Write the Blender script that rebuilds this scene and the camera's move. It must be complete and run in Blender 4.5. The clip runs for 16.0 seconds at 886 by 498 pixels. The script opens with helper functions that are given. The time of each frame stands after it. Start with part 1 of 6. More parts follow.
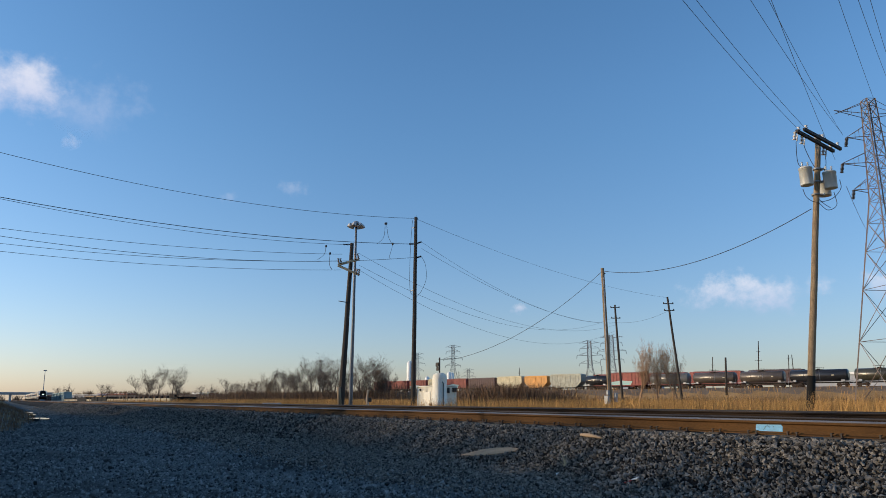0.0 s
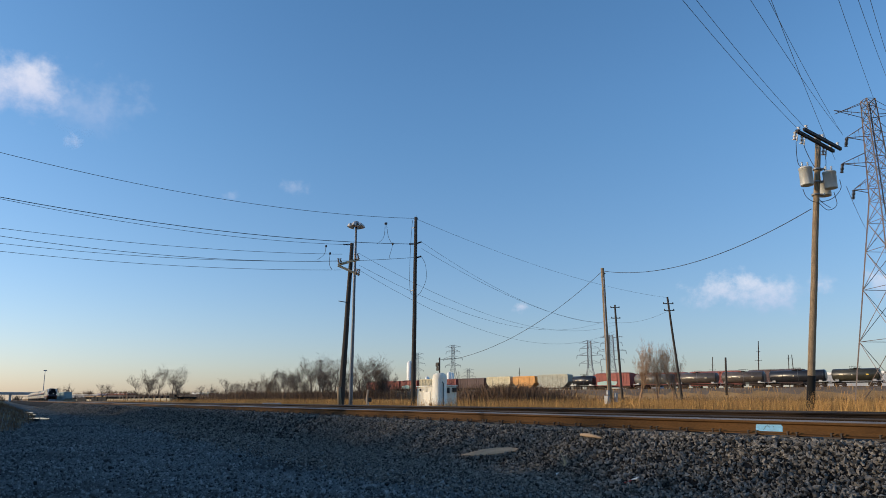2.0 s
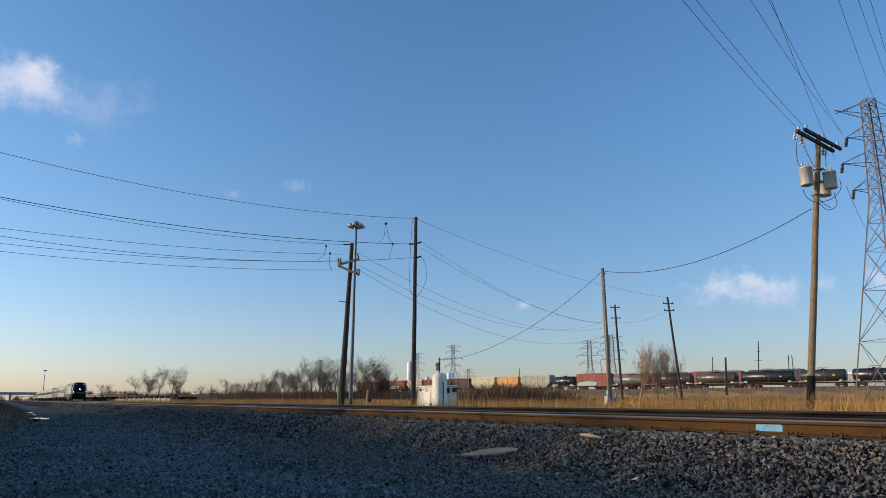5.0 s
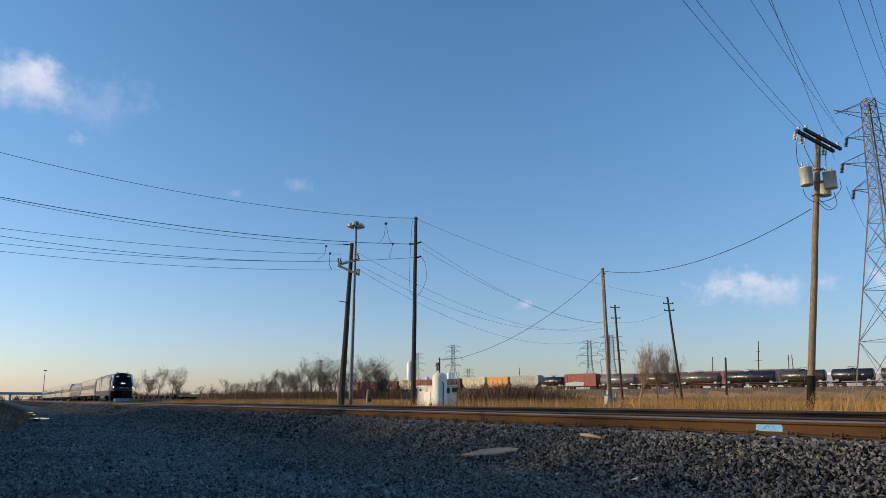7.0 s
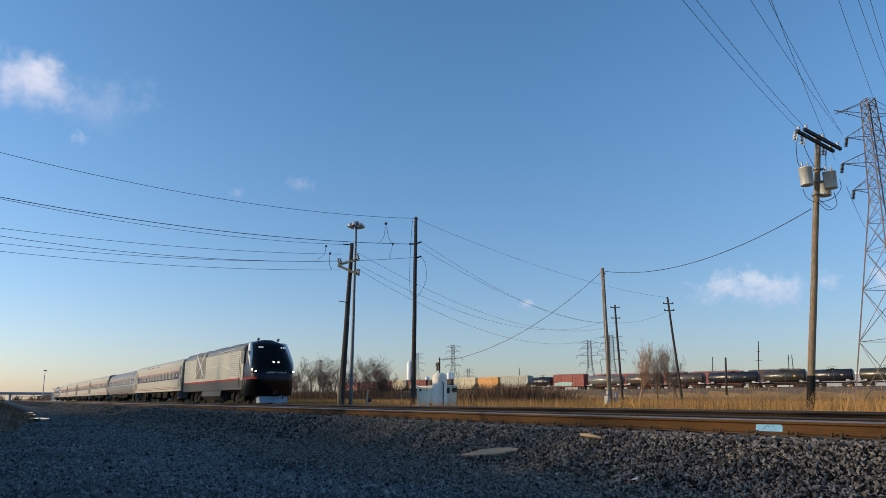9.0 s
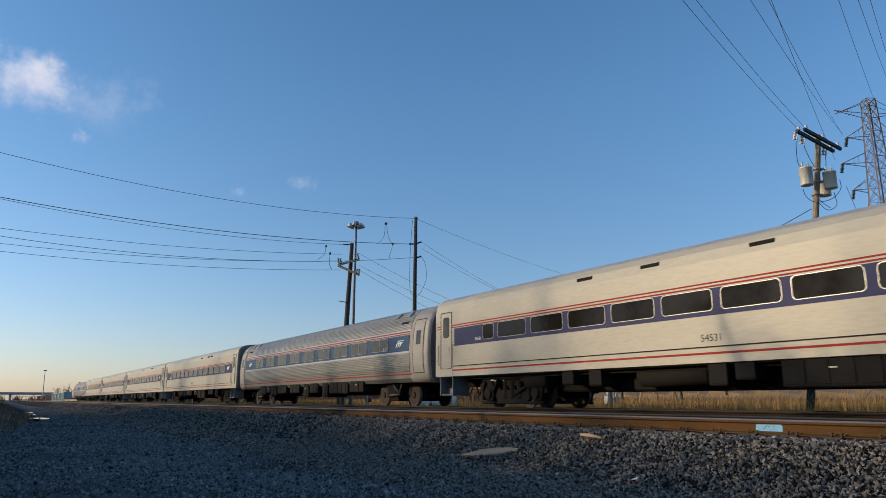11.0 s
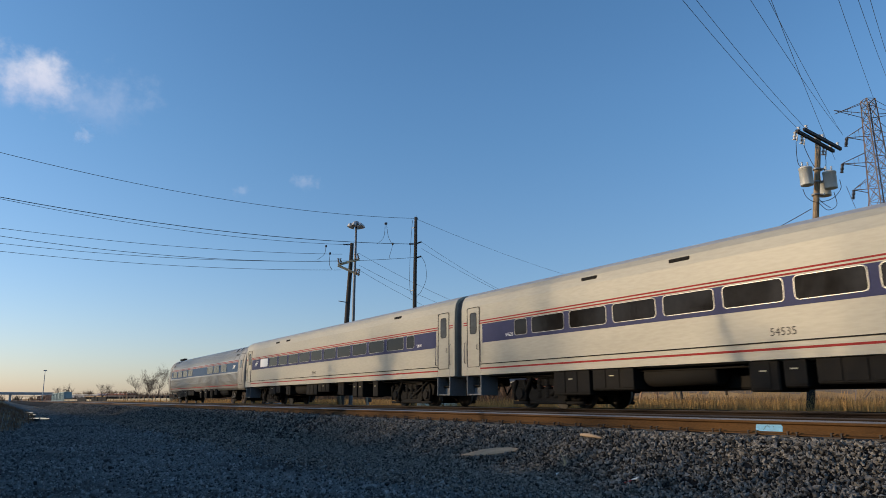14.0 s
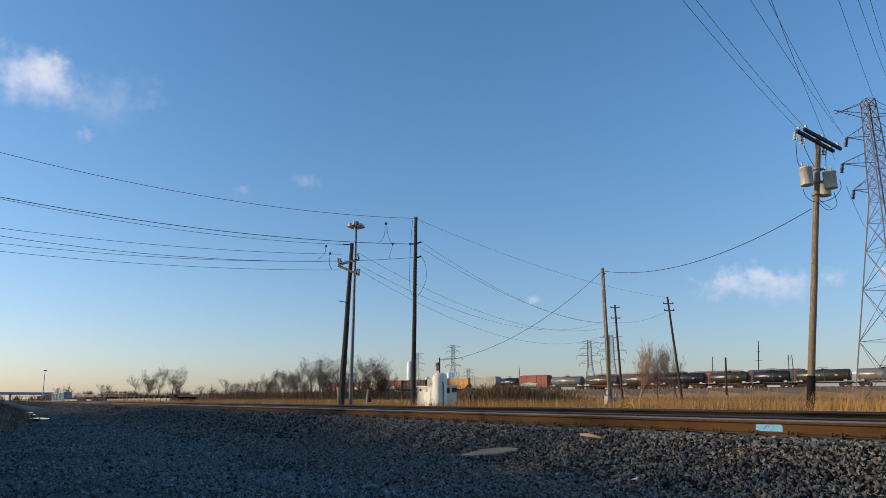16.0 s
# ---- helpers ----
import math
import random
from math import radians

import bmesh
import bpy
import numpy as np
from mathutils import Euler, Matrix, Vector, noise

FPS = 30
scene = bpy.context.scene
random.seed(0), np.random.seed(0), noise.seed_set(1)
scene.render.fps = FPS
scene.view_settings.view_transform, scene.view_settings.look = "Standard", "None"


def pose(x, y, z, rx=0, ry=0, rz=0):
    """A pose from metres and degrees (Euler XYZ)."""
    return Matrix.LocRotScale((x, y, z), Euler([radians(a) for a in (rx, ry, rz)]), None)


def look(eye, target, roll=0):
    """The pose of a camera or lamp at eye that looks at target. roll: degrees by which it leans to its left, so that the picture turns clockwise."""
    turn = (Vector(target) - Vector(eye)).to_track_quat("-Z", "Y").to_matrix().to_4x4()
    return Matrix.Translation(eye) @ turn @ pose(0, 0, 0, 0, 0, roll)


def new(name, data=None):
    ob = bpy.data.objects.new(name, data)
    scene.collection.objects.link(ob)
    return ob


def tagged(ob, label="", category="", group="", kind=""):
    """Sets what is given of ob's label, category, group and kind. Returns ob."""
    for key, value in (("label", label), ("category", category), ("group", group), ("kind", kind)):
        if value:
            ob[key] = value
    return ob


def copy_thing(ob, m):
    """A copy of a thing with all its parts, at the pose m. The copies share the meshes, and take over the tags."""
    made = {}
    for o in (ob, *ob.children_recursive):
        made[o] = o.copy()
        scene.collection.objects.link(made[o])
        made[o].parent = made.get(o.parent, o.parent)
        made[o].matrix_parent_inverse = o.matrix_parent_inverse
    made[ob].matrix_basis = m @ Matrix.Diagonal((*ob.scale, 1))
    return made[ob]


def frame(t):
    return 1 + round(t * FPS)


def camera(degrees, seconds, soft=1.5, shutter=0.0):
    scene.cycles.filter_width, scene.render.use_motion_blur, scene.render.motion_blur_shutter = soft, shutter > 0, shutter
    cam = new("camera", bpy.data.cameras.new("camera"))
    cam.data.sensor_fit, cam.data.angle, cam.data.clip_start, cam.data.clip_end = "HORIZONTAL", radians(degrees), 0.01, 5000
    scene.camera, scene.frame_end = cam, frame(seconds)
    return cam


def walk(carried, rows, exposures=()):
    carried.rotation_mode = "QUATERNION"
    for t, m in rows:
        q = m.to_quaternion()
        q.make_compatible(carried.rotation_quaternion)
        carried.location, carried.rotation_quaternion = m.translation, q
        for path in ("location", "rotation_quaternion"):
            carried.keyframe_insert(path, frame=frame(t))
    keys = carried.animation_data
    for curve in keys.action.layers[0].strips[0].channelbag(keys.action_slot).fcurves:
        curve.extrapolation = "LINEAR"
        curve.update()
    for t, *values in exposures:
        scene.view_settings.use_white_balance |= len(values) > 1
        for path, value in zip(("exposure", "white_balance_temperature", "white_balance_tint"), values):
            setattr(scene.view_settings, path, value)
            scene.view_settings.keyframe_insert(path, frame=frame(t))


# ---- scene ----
cam = camera(66.01, 16.0, soft=0.7, shutter=0.04)
EYE = Vector((0, 0, 0.225))
YAW, PITCH = radians(-57.663), radians(12.533)
AIM = Vector((math.sin(YAW) * math.cos(PITCH), math.cos(YAW) * math.cos(PITCH), math.sin(PITCH)))
STAND = look(EYE, EYE + AIM * 10, 0.06)
walk(cam, [(0.0, STAND), (16.0, STAND)], exposures=[(0.0, 0.46, 6200, 11), (9.2, 0.46, 6200, 11), (11.3, 0.40, 6250, 11), (15.4, 0.40, 6250, 11), (16.0, 0.45, 6200, 11)])

# ---- light: low evening sun, off to the side of the line ----
SUN_AZ, SUN_EL = radians(-152), radians(14)
TO_SUN = Vector((math.sin(SUN_AZ) * math.cos(SUN_EL), math.cos(SUN_AZ) * math.cos(SUN_EL), math.sin(SUN_EL)))
world = bpy.data.worlds.new("sky")
scene.world = world
world.use_nodes = True
wn, wl = world.node_tree.nodes, world.node_tree.links
sky = wn.new("ShaderNodeTexSky")
sky.sky_type, sky.sun_disc = "NISHITA", False
sky.sun_elevation, sky.sun_rotation = SUN_EL, SUN_AZ
sky.air_density, sky.dust_density, sky.ozone_density = 1.0, 0.7, 3.6
# evening haze: rosier towards the horizon, clearer blue overhead, all the way round
wco, wsep, wramp, wmul = wn.new("ShaderNodeTexCoord"), wn.new("ShaderNodeSeparateXYZ"), wn.new("ShaderNodeValToRGB"), wn.new("ShaderNodeMix")
wmul.data_type, wmul.blend_type = "RGBA", "MULTIPLY"
wmul.inputs[0].default_value = 1.0
wl.new(wco.outputs["Generated"], wsep.inputs[0])
wl.new(wsep.outputs[2], wramp.inputs[0])
wramp.color_ramp.elements[0].position, wramp.color_ramp.elements[0].color = 0.0, (1.13, 0.965, 0.985, 1)
wramp.color_ramp.elements[1].position, wramp.color_ramp.elements[1].color = 0.55, (0.86, 1.05, 1.07, 1)
for spot, tone in ((0.08, (1.09, 0.975, 0.99, 1)), (0.2, (1.0, 1.0, 1.0, 1)), (0.36, (0.92, 1.04, 1.04, 1))):
    wramp.color_ramp.elements.new(spot).color = tone
wl.new(sky.outputs[0], wmul.inputs[6])
wl.new(wramp.outputs[0], wmul.inputs[7])
# the haze low in the sky is brighter on the sun's side
wdot, wside, wlow, wfac, wdim = wn.new("ShaderNodeVectorMath"), wn.new("ShaderNodeMapRange"), wn.new("ShaderNodeMapRange"), wn.new("ShaderNodeMix"), wn.new("ShaderNodeMix")
wdot.operation, wdot.inputs[1].default_value = "DOT_PRODUCT", TO_SUN
wl.new(wco.outputs["Generated"], wdot.inputs[0])
wl.new(wdot.outputs["Value"], wside.inputs[0])
for node, values in ((wside, (-0.65, 0.45, 0.76, 1.0)), (wlow, (0.05, 0.42, 1.0, 0.0))):
    for slot, value in zip((1, 2, 3, 4), values):
        node.inputs[slot].default_value = value
wl.new(wsep.outputs[2], wlow.inputs[0])
wl.new(wlow.outputs[0], wfac.inputs[0])
wfac.inputs[2].default_value = 1.0
wl.new(wside.outputs[0], wfac.inputs[3])
wdim.data_type, wdim.blend_type = "RGBA", "MULTIPLY"
wdim.inputs[0].default_value = 1.0
wl.new(wmul.outputs[2], wdim.inputs[6])
wl.new(wfac.outputs[0], wdim.inputs[7])
wl.new(wdim.outputs[2], wn["Background"].inputs[0])
wn["Background"].inputs[1].default_value = 0.137
sun = new("sun", bpy.data.lights.new("sun", "SUN"))
sun.data.energy, sun.data.angle, sun.data.color = 2.4, radians(0.6), (1.0, 0.755, 0.47)
sun.matrix_world = look(TO_SUN * 50, (0, 0, 0))

# ---- materials ----


def mat(name, base, rough=0.7, metal=0.0, vary=0.25, scale=4.0, fine=60.0, bump=0.15, island=0.0, obj=0.0, tight=0.16, emit=0.0, spec=0.5, dist=0.01, stretch=(1, 1, 1), tint=None):
    """A surface with colour variation at two scales and fine relief."""
    m = bpy.data.materials.new(name)
    m.use_nodes = True
    n, l = m.node_tree.nodes, m.node_tree.links
    b = n["Principled BSDF"]
    b.inputs["Metallic"].default_value, b.inputs["Specular IOR Level"].default_value = metal, spec
    co = n.new("ShaderNodeTexCoord")
    mp = n.new("ShaderNodeMapping")
    mp.inputs["Scale"].default_value = stretch
    l.new(co.outputs["Object"], mp.inputs[0])
    big, small = n.new("ShaderNodeTexNoise"), n.new("ShaderNodeTexNoise")
    for t, s in ((big, scale), (small, fine)):
        t.inputs["Scale"].default_value, t.inputs["Detail"].default_value = s, 5.0
        l.new(mp.outputs[0], t.inputs["Vector"])
    mix = n.new("ShaderNodeMix")
    mix.data_type = "RGBA"
    dark = tint or [c * (1 - vary) for c in base]
    lite = [min(1, c * (1 + vary)) for c in base]
    mix.inputs[6].default_value, mix.inputs[7].default_value = (*dark, 1), (*lite, 1)
    add = n.new("ShaderNodeMath")
    add.operation = "MULTIPLY_ADD"
    add.inputs[1].default_value, add.inputs[2].default_value = 0.5, 0.0
    l.new(small.outputs[0], add.inputs[0])
    su = n.new("ShaderNodeMath")
    su.operation = "MULTIPLY_ADD"
    su.inputs[1].default_value = 0.5
    l.new(big.outputs[0], su.inputs[0])
    l.new(add.outputs[0], su.inputs[2])
    ramp = n.new("ShaderNodeMapRange")
    ramp.inputs[1].default_value, ramp.inputs[2].default_value = 0.5 - tight, 0.5 + tight
    l.new(su.outputs[0], ramp.inputs[0])
    l.new(ramp.outputs[0], mix.inputs[0])
    col = mix.outputs[2]
    for amount, node, out in ((island, "ShaderNodeNewGeometry", "Random Per Island"), (obj, "ShaderNodeObjectInfo", "Random")):
        if amount:
            g, hs, rg = n.new(node), n.new("ShaderNodeHueSaturation"), n.new("ShaderNodeMapRange")
            rg.inputs[3].default_value, rg.inputs[4].default_value = 1 - amount, 1 + amount
            l.new(g.outputs[out], rg.inputs[0])
            l.new(rg.outputs[0], hs.inputs["Value"])
            l.new(col, hs.inputs["Color"])
            col = hs.outputs[0]
    l.new(col, b.inputs["Base Color"])
    rr = n.new("ShaderNodeMapRange")
    rr.inputs[3].default_value, rr.inputs[4].default_value = max(0.02, rough - 0.08), min(1, max(0.02, rough + 0.08 * (rough > 0)))
    l.new(su.outputs[0], rr.inputs[0])
    l.new(rr.outputs[0], b.inputs["Roughness"])
    if bump:
        bp = n.new("ShaderNodeBump")
        bp.inputs["Strength"].default_value, bp.inputs["Distance"].default_value = bump, dist
        l.new(su.outputs[0], bp.inputs["Height"])
        l.new(bp.outputs[0], b.inputs["Normal"])
    if emit:
        b.inputs["Emission Color"].default_value, b.inputs["Emission Strength"].default_value = (*base, 1), emit
    return m


M = {}
M["road"] = mat("road_gravel", (0.068, 0.077, 0.078), 0.95, vary=0.75, scale=0.33, fine=38, bump=1.0, dist=0.06, tight=0.07, spec=0.15)
# near-black bed: the shade in the gaps between stones is put into its colour
M["ballast"] = mat("ballast_bed_gap_shade", (0.013, 0.012, 0.011), 0.95, vary=0.6, scale=3, fine=26, bump=1.0, dist=0.06, tight=0.09, spec=0.1)
M["soil"] = mat("field_soil", (0.30, 0.185, 0.075), 1.0, vary=0.4, scale=0.15, fine=6, bump=0.8, dist=0.05)
M["bank"] = mat("freight_bank", (0.15, 0.11, 0.075), 1.0, vary=0.4, scale=0.2, fine=5, bump=0.8, dist=0.05)
M["stone"] = mat("ballast_stone", (0.16, 0.143, 0.12), 0.85, vary=0.35, scale=20, fine=120, bump=0.4, island=0.9, tint=(0.085, 0.08, 0.072), spec=0.15)
M["pebble"] = mat("road_stone", (0.15, 0.158, 0.156), 0.9, vary=0.3, scale=20, fine=120, bump=0.3, island=0.85, spec=0.15)
M["rust"] = mat("rail_rust", (0.088, 0.043, 0.013), 0.8, vary=0.35, scale=3, fine=80, bump=0.2, stretch=(0.3, 1, 1), spec=0.2)
# darker rust and rail-top steel for all rails but the nearest one
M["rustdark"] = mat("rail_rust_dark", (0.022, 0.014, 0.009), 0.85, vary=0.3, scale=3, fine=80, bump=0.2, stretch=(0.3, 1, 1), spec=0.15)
M["railtop"] = mat("rail_polish", (0.17, 0.165, 0.165), 0.45, 0.6, vary=0.25, scale=3, fine=60, bump=0.0, stretch=(0.3, 1, 1))
M["raildark"] = mat("rail_steel_dark", (0.05, 0.042, 0.036), 0.65, 0.3, vary=0.15, scale=3, fine=60, bump=0.0, spec=0.3)
M["tie"] = mat("tie_wood", (0.10, 0.075, 0.055), 0.9, vary=0.35, scale=4, fine=40, bump=0.5, obj=0.3, stretch=(4, 0.5, 4))
M["iron"] = mat("dark_iron", (0.05, 0.042, 0.036), 0.7, 0.3, vary=0.4, scale=8, fine=60)
M["under"] = mat("underframe", (0.011, 0.0105, 0.010), 0.8, vary=0.4, scale=3, fine=30, bump=0.2, tint=(0.020, 0.017, 0.013), spec=0.12)
M["wheel"] = mat("wheel_steel", (0.045, 0.032, 0.025), 0.65, 0.3, vary=0.35, scale=6, fine=40, spec=0.2)
M["tread"] = mat("wheel_tread", (0.05, 0.045, 0.04), 0.5, 0.3, vary=0.1)
M["alu"] = mat("brushed_cream_aluminium", (0.40, 0.372, 0.30), 0.5, 0.1, vary=0.10, scale=0.8, fine=12, bump=0.03, stretch=(0.3, 1, 1.5), spec=0.25)
M["roof"] = mat("roof_grey", (0.36, 0.36, 0.36), 0.6, 0.2, vary=0.15, scale=1, fine=20, bump=0.06)
M["steel"] = mat("stainless_steel", (0.29, 0.28, 0.255), 0.42, 0.65, vary=0.12, scale=1.2, fine=20, bump=0.0, stretch=(0.2, 1, 1))
M["steelend"] = mat("brushed_steel_sheet", (0.27, 0.262, 0.24), 0.62, 0.35, vary=0.15, scale=1.2, fine=20, bump=0.03, spec=0.3)
M["band"] = mat("band_blue", (0.042, 0.046, 0.105), 0.55, spec=0.12, vary=0.15, scale=2, fine=30, bump=0.03)
M["bandsteel"] = mat("band_slate_blue", (0.030, 0.068, 0.135), 0.5, spec=0.2, vary=0.15, scale=2, fine=30, bump=0.03)
M["red"] = mat("stripe_red", (0.29, 0.022, 0.02), 0.55, spec=0.12, vary=0.15, scale=3, fine=30, bump=0.03)
M["white"] = mat("white_paint", (0.80, 0.80, 0.77), 0.5, vary=0.05, scale=3, fine=30, bump=0.04)
M["glass"] = mat("grey_window_glass", (0.062, 0.062, 0.058), 0.03, vary=0.3, scale=0.9, fine=5, bump=0.0, spec=0.13)
M["glassdark"] = mat("brown_tinted_window_glass", (0.012, 0.010, 0.008), 0.02, vary=0.4, scale=0.9, fine=5, bump=0.0, spec=0.1)
M["outline"] = mat("bright_window_trim", (0.34, 0.33, 0.30), 0.4, 0.5, vary=0.1, bump=0.0)
M["rubber"] = mat("black_rubber", (0.02, 0.02, 0.02), 0.8, vary=0.3, bump=0.2)
M["gap"] = mat("diaphragm_grey", (0.16, 0.165, 0.17), 0.7, vary=0.2, scale=2, fine=20)
M["frame"] = mat("window_frame_metal", (0.13, 0.13, 0.13), 0.35, 0.6, vary=0.08, bump=0.03)
M["navy"] = mat("navy_paint", (0.005, 0.009, 0.030), 0.3, vary=0.2, scale=2, fine=30, bump=0.0, spec=0.22)
M["black"] = mat("black_gloss", (0.004, 0.004, 0.005), 0.12, vary=0.2, bump=0.0, spec=0.15)
M["loco"] = mat("loco_silver_beige", (0.42, 0.39, 0.30), 0.4, 0.25, vary=0.12, scale=1, fine=20, bump=0.04)
M["locoroof"] = mat("loco_roof_dusty_grey", (0.15, 0.16, 0.17), 0.6, 0.2, vary=0.25, scale=1, fine=20, bump=0.06)
M["locopanel"] = mat("loco_brown_grey_panel", (0.12, 0.112, 0.09), 0.5, 0.1, vary=0.2, scale=2, fine=20, bump=0.04)
M["locolow"] = mat("loco_dark_grey", (0.045, 0.046, 0.045), 0.55, vary=0.25, scale=2, fine=25, bump=0.05, spec=0.25)
M["lamp"] = mat("headlight_glow", (1.0, 0.97, 0.9), 0.3, emit=7, bump=0)
M["lampdim"] = mat("number_board_glow", (0.9, 0.95, 1.0), 0.3, emit=0.45, bump=0)
M["plough"] = mat("pilot_steel", (0.26, 0.31, 0.36), 0.5, 0.3, vary=0.2)
M["pole"] = mat("weathered_pole_wood", (0.25, 0.18, 0.11), 0.85, vary=0.45, scale=6, fine=40, bump=0.5, stretch=(3, 3, 0.25), spec=0.2)
M["poledark"] = mat("creosote_pole_wood", (0.06, 0.050, 0.042), 0.9, vary=0.45, scale=5, fine=40, bump=0.4, stretch=(3, 3, 0.25), spec=0.15)
M["galv"] = mat("galvanised_steel", (0.30, 0.31, 0.32), 0.55, 0.6, vary=0.2, scale=3, fine=30, bump=0.05)
M["tower"] = mat("tower_weathered_steel", (0.22, 0.17, 0.145), 0.7, 0.4, vary=0.3, scale=1, fine=12, bump=0.1)
M["fartower"] = mat("far_tower_steel", (0.14, 0.145, 0.16), 0.7, 0.2, vary=0.2, bump=0)
M["wire"] = mat("black_wire", (0.03, 0.03, 0.035), 0.6, vary=0.2, bump=0)
M["insul"] = mat("dark_insulator", (0.03, 0.032, 0.04), 0.35, vary=0.3, bump=0)
M["porcelain"] = mat("grey_porcelain", (0.5, 0.5, 0.5), 0.25, vary=0.1, bump=0)
M["can"] = mat("transformer_grey_paint", (0.50, 0.50, 0.46), 0.5, 0.1, vary=0.12, scale=4, fine=30, bump=0.04)
M["arm"] = mat("dark_crossarm_wood", (0.035, 0.035, 0.038), 0.85, vary=0.4, scale=6, fine=50, bump=0.3)
M["armlight"] = mat("pale_crossarm_wood", (0.40, 0.33, 0.22), 0.85, vary=0.3, scale=6, fine=50, bump=0.3)
M["shed"] = mat("white_shed_paint", (0.78, 0.74, 0.62), 0.6, vary=0.10, scale=2, fine=20, bump=0.06)
M["mast"] = mat("dull_grey_mast_steel", (0.15, 0.155, 0.165), 0.6, 0.3, vary=0.15, scale=3, fine=30, bump=0.05)
M["twig"] = mat("bare_twig_bark", (0.115, 0.085, 0.065), 0.95, vary=0.3, scale=4, fine=30, bump=0.3)
M["twigred"] = mat("reddish_twig_bark", (0.30, 0.19, 0.115), 0.95, vary=0.3, scale=4, fine=30, bump=0.3, spec=0.1)
M["reed"] = mat("dry_reed", (0.45, 0.255, 0.085), 0.9, vary=0.3, scale=0.12, fine=2, bump=0, island=0.5, tint=(0.28, 0.16, 0.06), spec=0.1)
M["brush"] = mat("grey_brush", (0.16, 0.10, 0.062), 0.95, vary=0.3, scale=0.3, fine=3, bump=0, island=0.45, spec=0.1)
M["mound"] = mat("mound_grass", (0.24, 0.165, 0.075), 1.0, vary=0.4, scale=1, fine=10, bump=0.6, spec=0.1)
M["puddle"] = mat("puddle_water", (0.03, 0.035, 0.04), 0.03, vary=0.1, bump=0.0, spec=0.6)
M["concrete"] = mat("grey_concrete", (0.36, 0.37, 0.39), 0.9, vary=0.15, scale=0.5, fine=8)
for key, c in (("boxred", (0.26, 0.062, 0.045)), ("boxbrown", (0.085, 0.045, 0.042)), ("hopcream", (0.52, 0.46, 0.30)), ("hoporange", (0.58, 0.28, 0.07)),
               ("hopgrey", (0.36, 0.36, 0.29)), ("tankblack", (0.022, 0.022, 0.025)), ("tankbrown", (0.085, 0.068, 0.055)), ("tankolive", (0.045, 0.042, 0.028)), ("tankgrey", (0.15, 0.145, 0.13)), ("flatcream", (0.42, 0.36, 0.24)), ("hopteal", (0.22, 0.30, 0.31))):
    M[key] = mat(key + "_car_paint", c, 0.3 if "tank" in key else 0.65, vary=0.3, scale=0.7, fine=6, bump=0.08)
M["graffiti"] = mat("teal_spray_paint", (0.12, 0.38, 0.36), 0.6, vary=0.4, scale=2, fine=9, bump=0, tint=(0.45, 0.40, 0.36))
M["yellow"] = mat("yellow_paint", (0.75, 0.52, 0.05), 0.5, vary=0.1)
M["bluepaint"] = mat("light_blue_spray_paint", (0.16, 0.42, 0.66), 0.6, vary=0.2, scale=20, fine=90, bump=0.1)
M["plank"] = mat("splintered_plank", (0.42, 0.30, 0.19), 0.85, vary=0.25, scale=8, fine=60, bump=0.4, stretch=(0.4, 4, 4))

# ---- mesh helpers ----


def part(name, bm, material, parent=None, label="", smooth=False):
    """One mesh object, under a thing or on its own."""
    me = bpy.data.meshes.new(name)
    if isinstance(bm, tuple):
        me.from_pydata(bm[0], [], bm[1])
    else:
        bm.normal_update()
        bm.to_mesh(me)
        bm.free()
    if smooth:
        me.polygons.foreach_set("use_smooth", [True] * len(me.polygons))
    for m in material if isinstance(material, (list, tuple)) else [material]:
        me.materials.append(m)
    ob = new(name, me)
    ob.parent = parent
    return tagged(ob, label)


def twin(name, mesh, parent, m, label=""):
    """Another object on the same mesh."""
    ob = new(name, mesh)
    ob.parent = parent
    ob.matrix_basis = m
    return tagged(ob, label)


def thing(name, label, category, group="", m=None, kind=""):
    ob = new(name)
    ob.empty_display_size = 0.2
    if m is not None:
        ob.matrix_basis = m
    return tagged(ob, label, category, group, kind)


def box(bm, c, s, bevel=0.0, mi=0, rot=None):
    """A box, with chamfered edges where bevel is given."""
    x, y, z = s[0] / 2, s[1] / 2, s[2] / 2
    ret = bmesh.ops.create_cube(bm, size=1.0)
    vs = ret["verts"]
    for v in vs:
        v.co = Vector((v.co.x * s[0], v.co.y * s[1], v.co.z * s[2]))
    if bevel:
        es = list({e for v in vs for e in v.link_edges})
        out = bmesh.ops.bevel(bm, geom=es, offset=bevel, segments=1, affect="EDGES", profile=0.5)
        vs = list({v for f in out["faces"] for v in f.verts} | {v for v in vs if v.is_valid})
    for v in vs:
        if rot is not None:
            v.co = rot @ v.co
        v.co += Vector(c)
    if mi:
        for f in {f for v in vs for f in v.link_faces}:
            f.material_index = mi
    return vs


